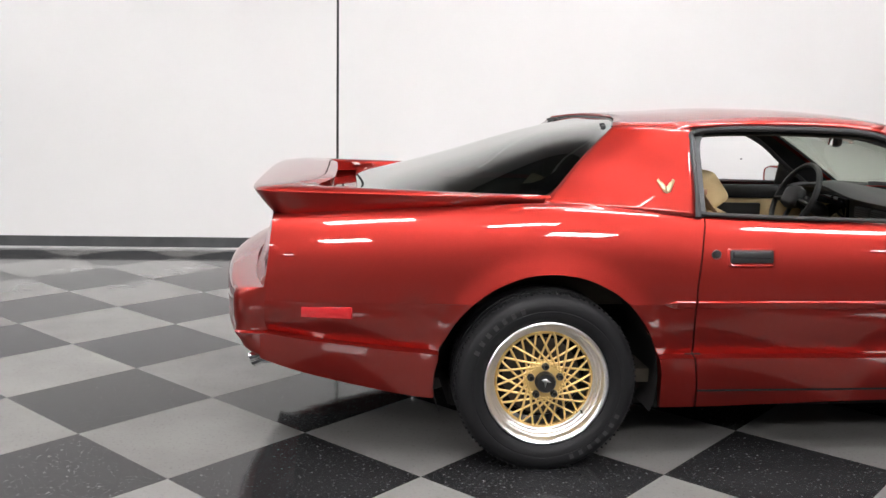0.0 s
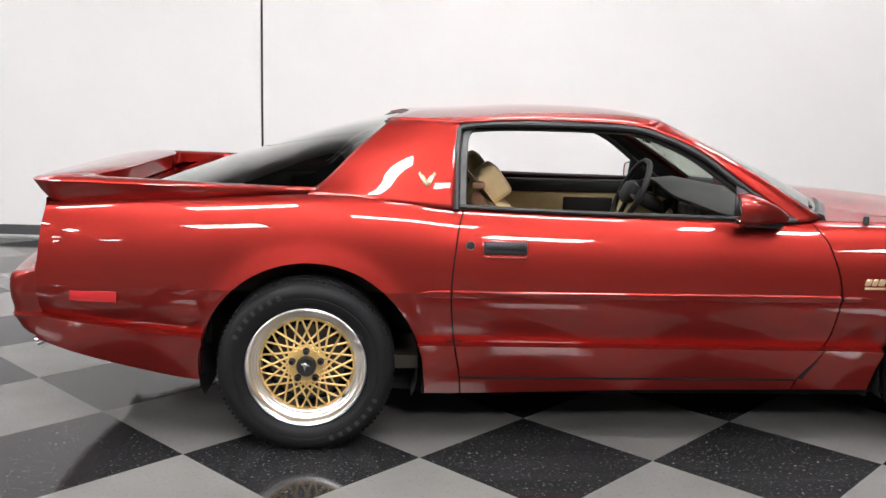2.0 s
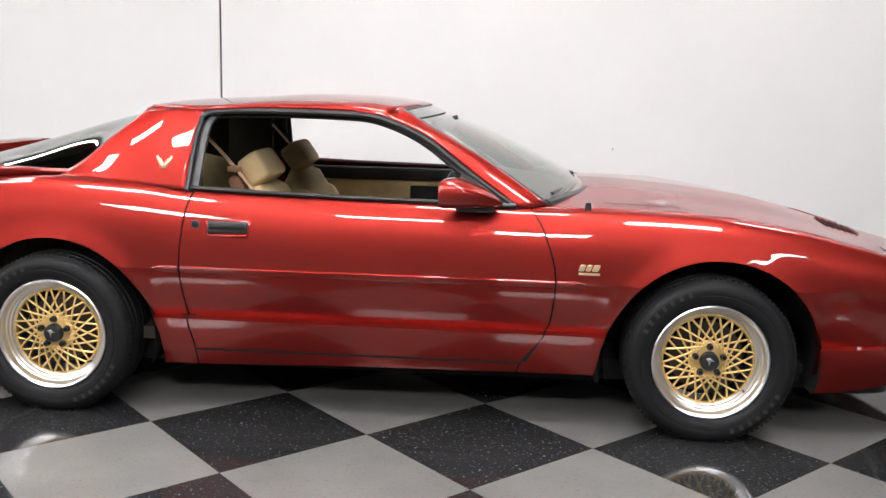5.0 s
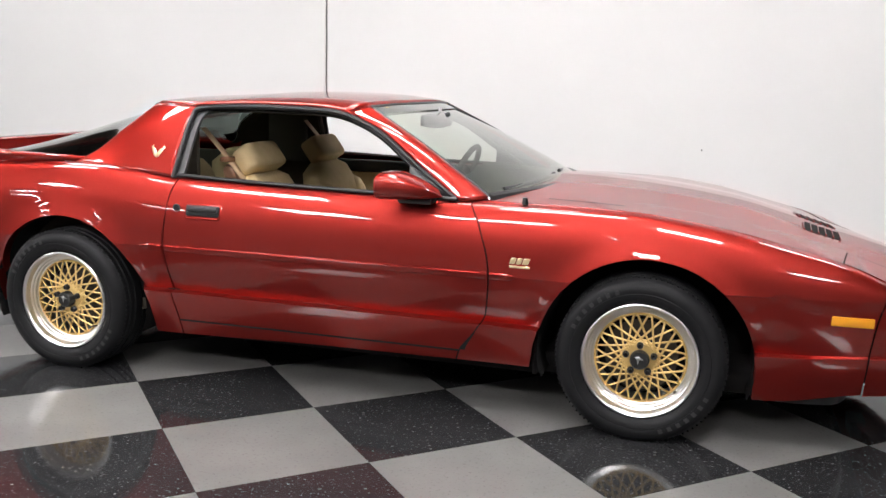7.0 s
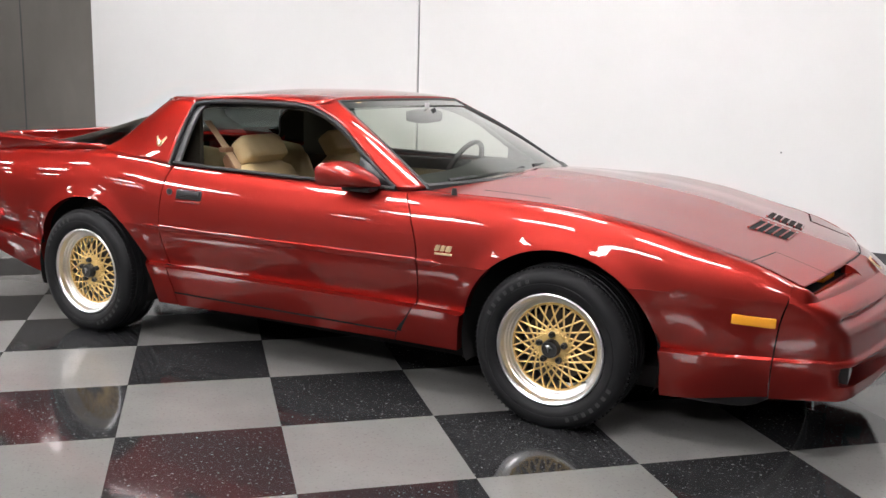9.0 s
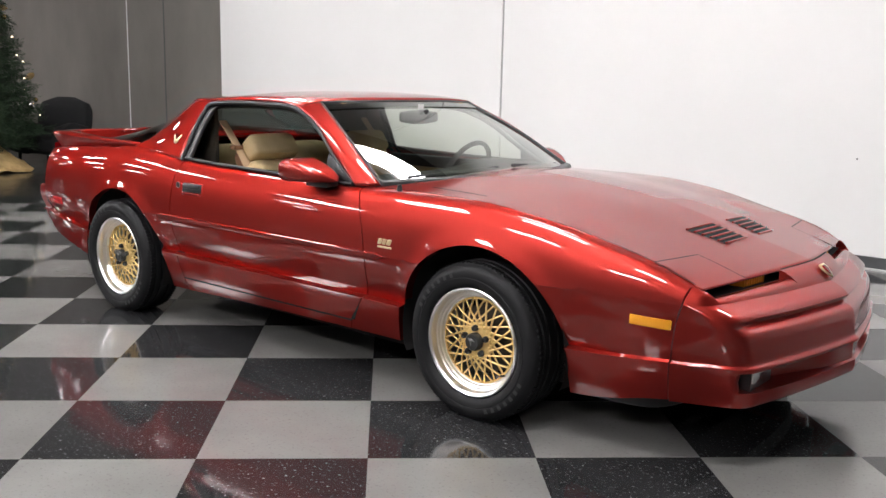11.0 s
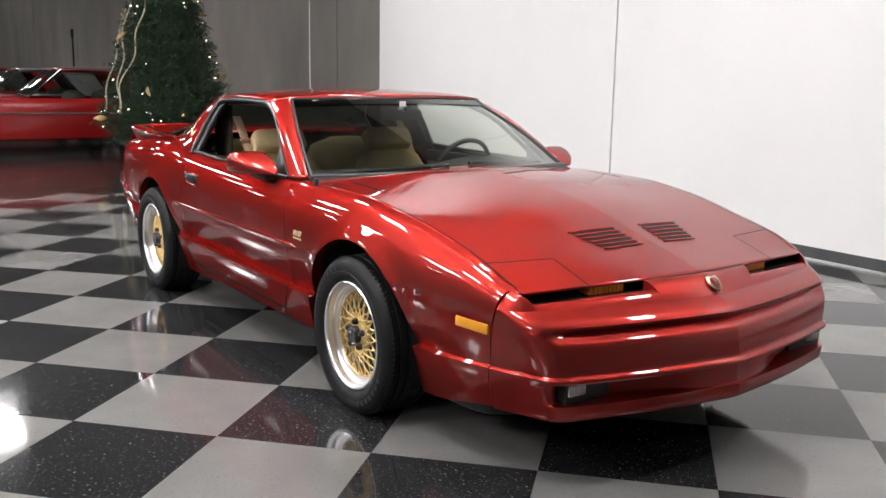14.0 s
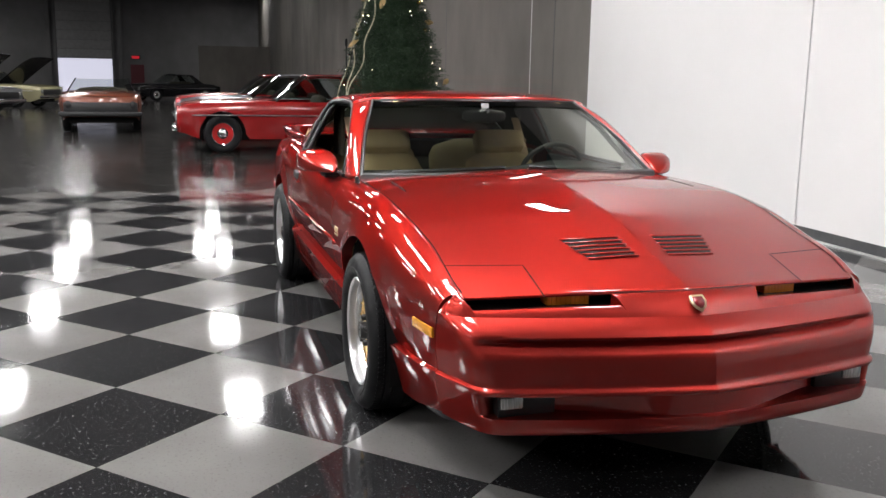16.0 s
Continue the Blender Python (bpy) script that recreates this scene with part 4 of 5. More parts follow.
# ---- under the body ----
part("floor_pan", boxed(-1.62, -0.70, 0.165, 1.80, 0.70, 0.26, bevel=0.02), shadow_black, car)
part("underbody", boxed(-0.88, -0.76, 0.180, 0.88, 0.76, 0.34), shadow_black, car)
dam = spline([(1.715, -0.775, 0), (1.90, -0.77, 0), (2.03, -0.70, 0), (2.10, -0.40, 0), (2.12, 0, 0), (2.10, 0.40, 0), (2.03, 0.70, 0), (1.90, 0.77, 0), (1.715, 0.775, 0)], 6)
part("air_dam", grid([[(q[0] + 0.012 * (z - 0.25) / 0.1, q[1], z) for z in (0.178, 0.185, 0.21, 0.25, 0.28)] for q in dam]), black_trim, car, "black rubber air dam under the nose", thick=0.006)
for s in (-1, 1):
    for x in (-0.862, 0.866):
        part("splash_guard", boxed(x - 0.010, s * 0.45, 0.19, x + 0.010, s * 0.815, 0.36, bevel=0.004), shadow_black, car)
part("rear_pan", boxed(-2.22, -0.74, 0.36, -1.66, 0.74, 0.5), shadow_black, car)
part("engine_bay", boxed(1.72, -0.62, 0.24, 2.16, 0.62, 0.50), shadow_black, car)
for xc, rx, rz in ARCHES:
    for s in (-1, 1):
        rows = [[(xc + (rx + 0.004) * math.cos(a), s * y, max(ARCH_Z + (rz + 0.004) * math.sin(a), 0.20)) for a in np.linspace(-0.35, math.pi + 0.35, 30)] for y in (0.874, 0.45)]
        part("wheel_liner", grid(rows), shadow_black, car)
        bm = bmesh.new()
        bm.faces.new([bm.verts.new(q) for q in rows[1]])
        part("well_back", bm, shadow_black, car)

# ---- wheels ----
HALF_TYRE = ((0.207, 0.078), (0.222, 0.098), (0.232, 0.113), (0.250, 0.121), (0.262, 0.1225), (0.264, 0.1205), (0.268, 0.1225), (0.285, 0.121), (0.302, 0.114), (0.313, 0.102), (0.319, 0.090))
TREAD = [(0.3255 - 0.0035 * (a / 0.085) ** 2 - (0.007 if min(abs(abs(a) - 0.028), abs(abs(a) - 0.064)) < 0.0055 else 0), a) for a in np.linspace(0.085, -0.085, 58)]


sidewall_grey = mat("sidewall_relief", (0.022, 0.022, 0.023), 0.55)
bumpy(sidewall_grey, 200, 0.2, 0.001)


def wheel(m, s):
    """One lattice wheel; s: side on which its face looks out."""
    t = part("wheel", lathe([(0.0, -0.01), (0.15, -0.01), (0.15, 0.0), (0.0, 0.0)], 32), shadow_black, car, "gold lattice alloy wheel with a polished rim")
    t.matrix_basis = m if s > 0 else m @ pose(0, 0, 0, 0, 0, 180)
    part("tyre", lathe(list(HALF_TYRE) + TREAD + [(r, -a) for r, a in HALF_TYRE[::-1]], 96), rubber, t, "black low-profile tyre")
    bm = bmesh.new()
    for k in range(96):
        for a in (0.080, -0.080):
            box(bm, -0.0035, a - 0.012, 0.3165, 0.0035, a + 0.012, 0.3245, m=Matrix.Rotation(2 * math.pi * k / 96, 4, "Y"))
    part("tread", bm, rubber, t)["kind"] = "stuff"
    bm = bmesh.new()
    for k in list(range(0, 7)) + list(range(24, 31)):
        a = 2 * math.pi * k / 48 + 0.35
        box(bm, -0.0075, 0.1205, 0.268, 0.0075, 0.1225, 0.286, m=Matrix.Rotation(a, 4, "Y"))
    part("sidewall_lettering", bm, sidewall_grey, t)["kind"] = "stuff"
    rim = part("rim", lathe([(0.214, 0.094), (0.221, 0.100), (0.2215, 0.106), (0.217, 0.109), (0.211, 0.106), (0.206, 0.100), (0.2035, 0.090), (0.202, 0.078), (0.196, 0.074), (0.193, 0.066), (0.187, 0.063), (0.184, 0.054), (0.177, 0.051), (0.172, 0.046), (0.172, -0.02), (0.185, -0.09)], 96), polished, t, "polished stepped rim", smooth=18)
    ring = part("lattice", lathe([(0.177, 0.050), (0.176, 0.056), (0.169, 0.056), (0.168, 0.040), (0.176, 0.036)], 80), gold, t, "gold cross-lace lattice")
    bm = bmesh.new()
    for k in range(20):
        th = 2 * math.pi * (k + 0.5) / 20
        for turn in (-1, 1):
            tin = th + turn * radians(53)
            p0 = V((0.173 * math.cos(th + turn * 0.035), 0.050, 0.173 * math.sin(th + turn * 0.035)))
            p2 = V((0.060 * math.cos(tin), 0.071, 0.060 * math.sin(tin)))
            p1 = p0.lerp(p2, 0.5) + V((0, 0.006 if turn > 0 else 0.003, 0))
            tube([p0, p0.lerp(p1, 0.5) + V((0, 0.002, 0)), p1, p2], 0.0042, 6, bm=bm, flat=1.0)
    part("spokes", bm, gold, ring)["kind"] = "stuff"
    bm = bmesh.new()
    for k in range(20):
        th = 2 * math.pi * (k + 0.5) / 20
        bmesh.ops.create_icosphere(bm, subdivisions=1, radius=0.0068, matrix=Matrix.Translation((0.170 * math.cos(th), 0.056, 0.170 * math.sin(th))))
    part("rim_bolts", bm, gold, ring)["kind"] = "stuff"
    part("hub_ring", lathe([(0.074, 0.045), (0.072, 0.066), (0.060, 0.072), (0.040, 0.072), (0.0, 0.070)], 40), gold, t)
    cap = part("hub_cap", lathe([(0.037, 0.068), (0.036, 0.094), (0.031, 0.101), (0.026, 0.100), (0.019, 0.099), (0.0, 0.100)], 40), cap_black, t, "black centre cap")
    for k in range(5):
        a = 2 * math.pi * k / 5 + 0.3
        nut = part("lug_nut", lathe([(0.0135, 0.066), (0.0125, 0.086), (0.0095, 0.091), (0.006, 0.084), (0.0, 0.083)], 16), cap_black, cap)
        nut.matrix_basis = Matrix.Translation((0.055 * math.cos(a), 0.0, 0.055 * math.sin(a)))
    bm = bmesh.new()
    bm.faces.new([bm.verts.new((x * 1.15, 0.1015, z * 1.15)) for x, z in ((-0.014, 0.004), (0.002, 0.016), (0.016, 0.012), (0.008, 0.004), (0.004, -0.014), (-0.001, 0.003))])
    part("cap_emblem", bm, clear_lens, cap, "small pale arrow emblem", thick=0.001)
    stem = tube([(0.0, 0.060, 0.181), (0.0, 0.086, 0.176)], 0.0042, 8)
    part("valve_stem", stem, cap_black, t).matrix_basis = Matrix.Rotation(radians(-130), 4, "Y")
    part("brake_disc", lathe([(0.140, -0.01), (0.140, 0.004), (0.0, 0.004)], 40), mat_disc, t)
    return t


mat_disc = mat("brake_disc", (0.10, 0.085, 0.07), 0.5, 0.8)
for x, z, tr in ((1.280, 0.3170, 0.805), (-1.293, 0.3170, 0.805)):
    for s in (-1, 1):
        wheel(pose(x, s * tr, z), s)

# ---- door mirrors ----
for s in (-1, 1):
    rows = []
    for t, w, h, zc, yc in ((0.0, 0.084, 0.046, 0.929, 0.925), (0.05, 0.089, 0.050, 0.931, 0.925), (0.25, 0.089, 0.050, 0.932, 0.924), (0.45, 0.088, 0.041, 0.925, 0.917), (0.7, 0.068, 0.028, 0.913, 0.902), (0.9, 0.040, 0.015, 0.901, 0.882), (1.0, 0.004, 0.003, 0.890, 0.866)):
        x = lerp(0.250, 0.475, t)
        rows.append([(x + 0.05 * abs(math.cos(a)) * (1 if math.cos(a) < 0 else -0.2) * (1 - t), s * (yc + w * math.copysign(abs(math.cos(a)) ** 0.58, math.cos(a))), zc + 1.08 * h * math.copysign(abs(math.sin(a)) ** 0.58, math.sin(a))) for a in np.linspace(0, 2 * math.pi, 24, endpoint=False)])
    if s > 0:
        rows = [[(x + 0.09, y - 0.01, z - 0.02) for x, y, z in r] for r in rows]
    m_ = part("door_mirror", grid(rows, closed=True), paint, car, "red door mirror on a black foot")
    bm = bmesh.new()
    bm.faces.new([bm.verts.new((q[0] + 0.006, lerp(s * 0.925 - (0.01 if s > 0 else 0), q[1], 0.94), lerp(0.929 - (0.02 if s > 0 else 0), q[2], 0.94))) for q in rows[0]])
    part("mirror_glass", bm, mirror_glass, m_)
    part("mirror_foot", boxed(0.345 + 0.045 * s, s * 0.825, 0.858, 0.49 + 0.045 * s, s * 0.905, 0.884, bevel=0.01), black_trim, m_)

# ---- badges ----
for s in (-1, 1):
    for x0, w in ((0.770, 0.022), (0.796, 0.020), (0.820, 0.025)):
        y = side_y(x0, 0.665)
        bar = boxed(0, s * (y - 0.002), 0.652, w, s * (y + 0.003), 0.677, bevel=0.004)
        bmesh.ops.transform(bar, matrix=Matrix(((1, 0, 0.35, x0 - 0.35 * 0.664), (0, 1, 0, 0), (0, 0, 1, 0), (0, 0, 0, 1))), verts=bar.verts)
        part("fender_badge", bar, gold_trim, car, "small gold fender letters")
    part("fender_badge", boxed(0.768, s * (side_y(0.8, 0.638) - 0.002), 0.637, 0.848, s * (side_y(0.8, 0.638) + 0.002), 0.646, bevel=0.002), gold_trim, car)
    for d in (-1, 1):
        bm = bmesh.new()
        pts = [(0, -0.028), (d * 0.012, -0.022), (d * 0.034, 0.022), (d * 0.026, 0.030), (d * 0.020, 0.018), (d * 0.012, 0.014), (0, -0.004)]
        bm.faces.new([bm.verts.new((x, 0, z)) for x, z in pts])
        b = part("bird_emblem", bm, gold_trim, car, "small gold winged emblem", thick=0.002)
        b.matrix_basis = pose(-0.862, SAILS[s].y + s * 0.003, 1.003, s * 27, 0, 0)

# ---- cabin ----
def loft(sections, closed=True, caps=True, bm=None):
    """Skins rings of equal length and closes the ends."""
    bm = bm or bmesh.new()
    rings = [[bm.verts.new(q) for q in ring] for ring in sections]
    n = len(rings[0])
    for a, b in zip(rings, rings[1:]):
        for k in range(n if closed else n - 1):
            bm.faces.new((a[k], a[(k + 1) % n], b[(k + 1) % n], b[k]))
    if caps:
        bm.faces.new(rings[0][::-1])
        bm.faces.new(rings[-1])
    bmesh.ops.recalc_face_normals(bm, faces=bm.faces)
    return bm


def pad(cx, cy, cz, hx, hy, hz, tilt=0.0, square=0.55, rows=9, n=20, ends=4):
    """A stuffed cushion: a rounded block, tilted back about y."""
    m = Matrix.Translation((cx, cy, cz)) @ Matrix.Rotation(radians(tilt), 4, "Y")
    secs = []
    for i in range(rows):
        t = -1 + 2 * i / (rows - 1)
        k = max(1 - abs(t) ** ends, 0.02) ** 0.5
        secs.append([m @ V((hx * k * math.copysign(abs(math.cos(a)) ** square, math.cos(a)), hy * (0.25 + 0.75 * k) * math.copysign(abs(math.sin(a)) ** square, math.sin(a)), hz * t)) for a in np.linspace(0, 2 * math.pi, n, endpoint=False)])
    return loft(secs)


cabin = part("cabin_floor", boxed(-1.05, -0.78, 0.28, 0.80, 0.78, 0.33), dark_cloth, car, "dark carpeted cabin floor")
for s in (-1, 1):
    seat = part("seat_base", pad(-0.17, s * 0.37, 0.44, 0.27, 0.25, 0.075, 4), tan_cloth, car, "tan cloth bucket seat")
    part("backrest", pad(-0.50, s * 0.37, 0.66, 0.085, 0.235, 0.27, -20), tan_cloth, seat)
    for d in (-1, 1):
        part("bolster", pad(-0.455, s * 0.37 + d * 0.205, 0.62, 0.075, 0.05, 0.20, -20), tan_cloth, seat)
    part("headrest", pad(-0.580, s * 0.37, 0.958, 0.054, 0.158, 0.074, -36, square=0.32, rows=15, ends=8), tan_cloth, seat, "tan block-shaped padded headrest")
    for d in (-0.06, 0.06):
        part("headrest_post", tube([(-0.595, s * 0.37 + d, 0.80), (-0.612, s * 0.37 + d, 0.93)], 0.008, 8), dash_black, seat)
    # belt
    path = spline([(-0.77, s * 0.550, 1.10), (-0.65, s * 0.548, 0.97), (-0.56, s * 0.548, 0.86), (-0.49, s * 0.555, 0.75), (-0.40, s * 0.61, 0.48)], 6)
    part("seat_belt", tube(path, 0.026, 8, flat=0.13), tan_belt, car, "tan seat belt over the seat shoulder")
    part("belt_guide", boxed(-0.675, s * 0.515, 0.950, -0.625, s * 0.580, 0.974, bevel=0.006), brown_guide, car, "brown belt guide")
    part("guide_arm", pad(-0.640, s * 0.530, 0.885, 0.030, 0.022, 0.055, -25), brown_guide, car)
    # door lining
    part("door_lining", boxed(-0.74, s * 0.775, 0.33, 0.55, s * 0.805, 0.80, bevel=0.012), tan_cloth, car, "tan door lining with a black top")
    part("door_lining_top", boxed(-0.74, s * 0.765, 0.80, 0.55, s * 0.825, 0.872, bevel=0.012), dash_black, car)
    part("armrest", boxed(-0.45, s * 0.715, 0.60, 0.20, s * 0.780, 0.66, bevel=0.02), tan_cloth, car)
    part("door_pocket", boxed(-0.05, s * 0.768, 0.68, 0.22, s * 0.778, 0.775, bevel=0.008), dash_black, car)
    part("rear_side_lining", boxed(-1.75, s * 0.66, 0.55, -0.78, s * 0.70, 0.90, bevel=0.02), dark_cloth, car)
    part("pillar_lining", boxed(-1.02, s * 0.565, 0.86, -0.775, s * 0.60, 1.17, bevel=0.02), dark_cloth, car)
    part("rear_seat_back", pad(-1.02, s * 0.34, 0.76, 0.075, 0.29, 0.20, -24), tan_cloth, car, "tan folding rear seat back")
    part("sun_visor", boxed(-0.02, s * 0.12, 1.205, 0.10, s * 0.48, 1.222, bevel=0.006), tan_cloth, car)
part("load_floor", boxed(-1.92, -0.68, 0.70, -1.08, 0.68, 0.76, bevel=0.01), dark_cloth, car)
part("load_cover", grid([[(x, y * 0.66, lerp(0.935, 0.893, (-1.6 - x) / 0.66) + 0.012 * (1 - y * y) + 0.006) for y in np.linspace(-1, 1, 9)] for x in np.linspace(-1.585, -1.905, 7)]), dark_cloth, car, "dark cover over the load area", thick=0.003)
part("load_back", boxed(-2.18, -0.70, 0.55, -1.92, 0.70, 0.88), dark_cloth, car)
head = coons(front_arc, rear_arc, rail_right, rail_left, bulge=(0, 0, 0.01))
part("headlining", grid([[q * 0.985 + V((-0.005, 0, -0.012)) for q in row] for row in head]), dark_cloth, car)
def dash_ring(y):
    """Section of the dashboard: sloping top, a lip, and the fascia set back under it."""
    xf = 0.845 - 0.205 * (y / 0.762) ** 2
    pod = 0.040 * math.exp(-((y - 0.37) / 0.22) ** 2)
    lip = 0.320 + 0.03 * step(0.55, 0.755, abs(y))
    return [(xf, y, 0.876), (xf - 0.10, y, 0.886), (0.43, y, 0.893 + pod), (lip + 0.02, y, 0.884 + pod), (lip, y, 0.874 + pod), (lip + 0.004, y, 0.860 + pod), (lip + 0.075, y, 0.845 + pod * 0.8), (lip + 0.085, y, 0.70), (lip + 0.03, y, 0.66), (0.50, y, 0.52), (xf, y, 0.50)]


part("dashboard", loft([dash_ring(y) for y in np.linspace(-0.735, 0.735, 46)]), dash_black, car, "black moulded dashboard with a recessed fascia", smooth=38)
for y0, y1, z0, z1, col, what in ((-0.66, -0.52, 0.775, 0.825, base_mat, "air_vent"), (-0.13, -0.01, 0.785, 0.835, base_mat, "air_vent"), (0.01, 0.13, 0.785, 0.835, base_mat, "air_vent"), (0.56, 0.68, 0.775, 0.825, base_mat, "air_vent"), (-0.11, 0.11, 0.715, 0.765, black_gloss, "radio"), (0.20, 0.54, 0.74, 0.865, black_gloss, "instrument_panel")):
    v_ = part(what, boxed(0.380, y0, z0, 0.402, y1, z1, bevel=0.006), col, car)
    if what == "air_vent":
        for k in range(4):
            part("vane", boxed(0.376, y0 + 0.008, z0 + 0.008 + 0.010 * k, 0.384, y1 - 0.008, z0 + 0.011 + 0.010 * k), dash_black, v_)
part("console", boxed(-0.55, -0.11, 0.33, 0.40, 0.11, 0.56, bevel=0.03), dash_black, car)
wheel_m = pose(0.215, 0.385, 0.845, 0, 25, 0)
st = part("steering_wheel", lathe([(0.165, -0.008), (0.171, -0.015), (0.181, -0.015), (0.189, -0.008), (0.190, 0.0), (0.187, 0.010), (0.178, 0.014), (0.168, 0.009), (0.165, -0.008)], 48, axis="x"), dash_black, car, "black three-spoke steering wheel")
st.matrix_basis = wheel_m
for a in (-8, 188, 270):
    part("wheel_spoke", tube([(0.0, 0.04 * math.cos(radians(a)), 0.04 * math.sin(radians(a))), (0.0, 0.172 * math.cos(radians(a)), 0.172 * math.sin(radians(a)))], 0.020, 8, flat=0.5), dash_black, st)
part("wheel_pad", pad(-0.01, 0, 0, 0.03, 0.075, 0.06), dash_black, st)
part("steering_column", tube([(0.23, 0.385, 0.835), (0.45, 0.385, 0.74)], 0.035, 12), dash_black, car)
rv = part("rear_view_mirror", pad(0, 0, 0, 0.020, 0.115, 0.036, 0), black_trim, car, "black rear-view mirror")
rv.matrix_basis = pose(0.185, 0.0, 1.150, 0, 0, -20)
part("mirror_stem", tube([(0.005, 0, 0.015), (0.060, 0.02, 0.035)], 0.010, 8), black_trim, rv)
part("mirror_face", boxed(-0.026, -0.10, -0.026, -0.018, 0.10, 0.025, bevel=0.003), mirror_glass, rv)
part("registration_sticker", boxed(0.178, -0.02, 1.1935, 0.182, 0.02, 1.222), white_wall, car, "small pale paper label on the screen").matrix_basis = pose(0.02, 0.0, -0.004)

# ---- Christmas tree ----
needle = mat("fir_needles", (0.018, 0.05, 0.028), 0.7)
noisy(needle, 14, (0.010, 0.028, 0.012), (0.036, 0.070, 0.030))
bark = mat("tree_stem", (0.05, 0.035, 0.02), 0.9)
ribbon_mat = mat("pale_gold_ribbon", (0.25, 0.24, 0.15), 0.5)
noisy(ribbon_mat, 60, (0.24, 0.22, 0.13), (0.46, 0.43, 0.30))
gold_leaf = mat("gold_fabric", (0.55, 0.38, 0.16), 0.45, 0.2)
noisy(gold_leaf, 8, (0.42, 0.28, 0.11), (0.64, 0.46, 0.22))
silver_ball = mat("silver_bauble", (0.8, 0.8, 0.8), 0.15, 1.0)
bead_gold = mat("gold_bauble", (0.75, 0.52, 0.2), 0.25, 0.9)
fairy = glowing("fairy_light", (1.0, 0.85, 0.55), 6.0)

rng = random.Random(7)
TREE_H, TREE_R = 4.1, 1.06
tree = thing("christmas_tree", "tall green Christmas tree with ribbons, baubles and small lights", "tree", m=pose(-10.0, 2.0, 0))
part("trunk", tube([(0, 0, 0.0), (0, 0, 3.9)], lambda t: 0.06 * (1 - t) + 0.01, 10), bark, tree)
part("stand", lathe([(0.0, 0.0), (0.30, 0.0), (0.28, 0.05), (0.09, 0.10), (0.08, 0.35)], 20, axis="z"), black_trim, tree)
tree_radius = lambda z: TREE_R * max(0.0, (TREE_H - z) / (TREE_H - 0.42)) ** 0.92 * (1.0 if z > 0.5 else 0.85)
verts, faces = [], []
for i in range(17500):
    z = 0.30 + (TREE_H - 0.35) * (1 - rng.random() ** 0.62)
    tier = 0.86 + 0.14 * ((z * 3.3) % 1.0)
    r = tree_radius(z) * (tier + rng.uniform(-0.16, 0.14)) * (1 - 0.45 * rng.random() ** 2.5)
    a = rng.uniform(0, 2 * math.pi)
    d = V((math.cos(a), math.sin(a), rng.uniform(-0.35, 0.25))).normalized()
    base = V((r * math.cos(a), r * math.sin(a), z)) - d * 0.05
    L = rng.uniform(0.07, 0.13)
    side = d.cross(V((0, 0, 1))).normalized()
    up = side.cross(d)
    for k in range(4):
        b = base + d * L * k / 4
        out = (d * 0.6 + (side * math.cos(k * 1.9 + i) + up * math.sin(k * 1.9 + i)) * 0.8).normalized() * 0.05
        w = out.cross(d).normalized() * 0.0065
        n0 = len(verts)
        verts += [tuple(b - w), tuple(b + w), tuple(b + out)]
        faces.append((n0, n0 + 1, n0 + 2))
    n0 = len(verts)
    verts += [tuple(base - side * 0.010), tuple(base + side * 0.010), tuple(base + d * (L + 0.03))]
    faces.append((n0, n0 + 1, n0 + 2))
me = bpy.data.meshes.new("needles")
me.from_pydata(verts, [], faces)
me.materials.append(needle)
crown = tagged(new("needles", me), kind="stuff")
crown.parent = tree
part("inner_crown", lathe([(0.0, 0.40), (TREE_R * 0.60, 0.45), (TREE_R * 0.42, 1.7), (TREE_R * 0.2, 3.0), (0.0, 3.9)], 18, axis="z"), needle, tree)


def on_tree(a, z, out=1.0):
    r = tree_radius(z) * out
    return V((r * math.cos(radians(a)), r * math.sin(radians(a)), z))


for a0, turn in ((-100, 10), (-75, 10), (-58, -8), (150, 8)):
    path = [on_tree(a0 + turn * math.sin(z * 2.0) + 3 * math.sin(z * 9), z, 1.0 + 0.03 * math.sin(z * 7)) for z in np.linspace(0.75, 3.8, 44)]
    part("ribbon", tube(path, 0.013, 6, flat=0.3), ribbon_mat, tree, "pale gold ribbon")
for i in range(32):
    z = 0.55 + 3.2 * rng.random() ** 1.2
    q = on_tree(rng.uniform(-140, 110), z, 0.99)
    bm = bmesh.new()
    bmesh.ops.create_icosphere(bm, subdivisions=2, radius=rng.choice((0.028, 0.035, 0.042)))
    part("bauble", bm, silver_ball if rng.random() < 0.6 else bead_gold, tree).matrix_basis = Matrix.Translation(q)
for i in range(38):
    q = on_tree(rng.uniform(-140, 110), 0.5 + 3.4 * rng.random() ** 1.2, 1.0)
    bm = bmesh.new()
    bmesh.ops.create_icosphere(bm, subdivisions=1, radius=0.010)
    part("fairy_light", bm, fairy, tree).matrix_basis = Matrix.Translation(q)
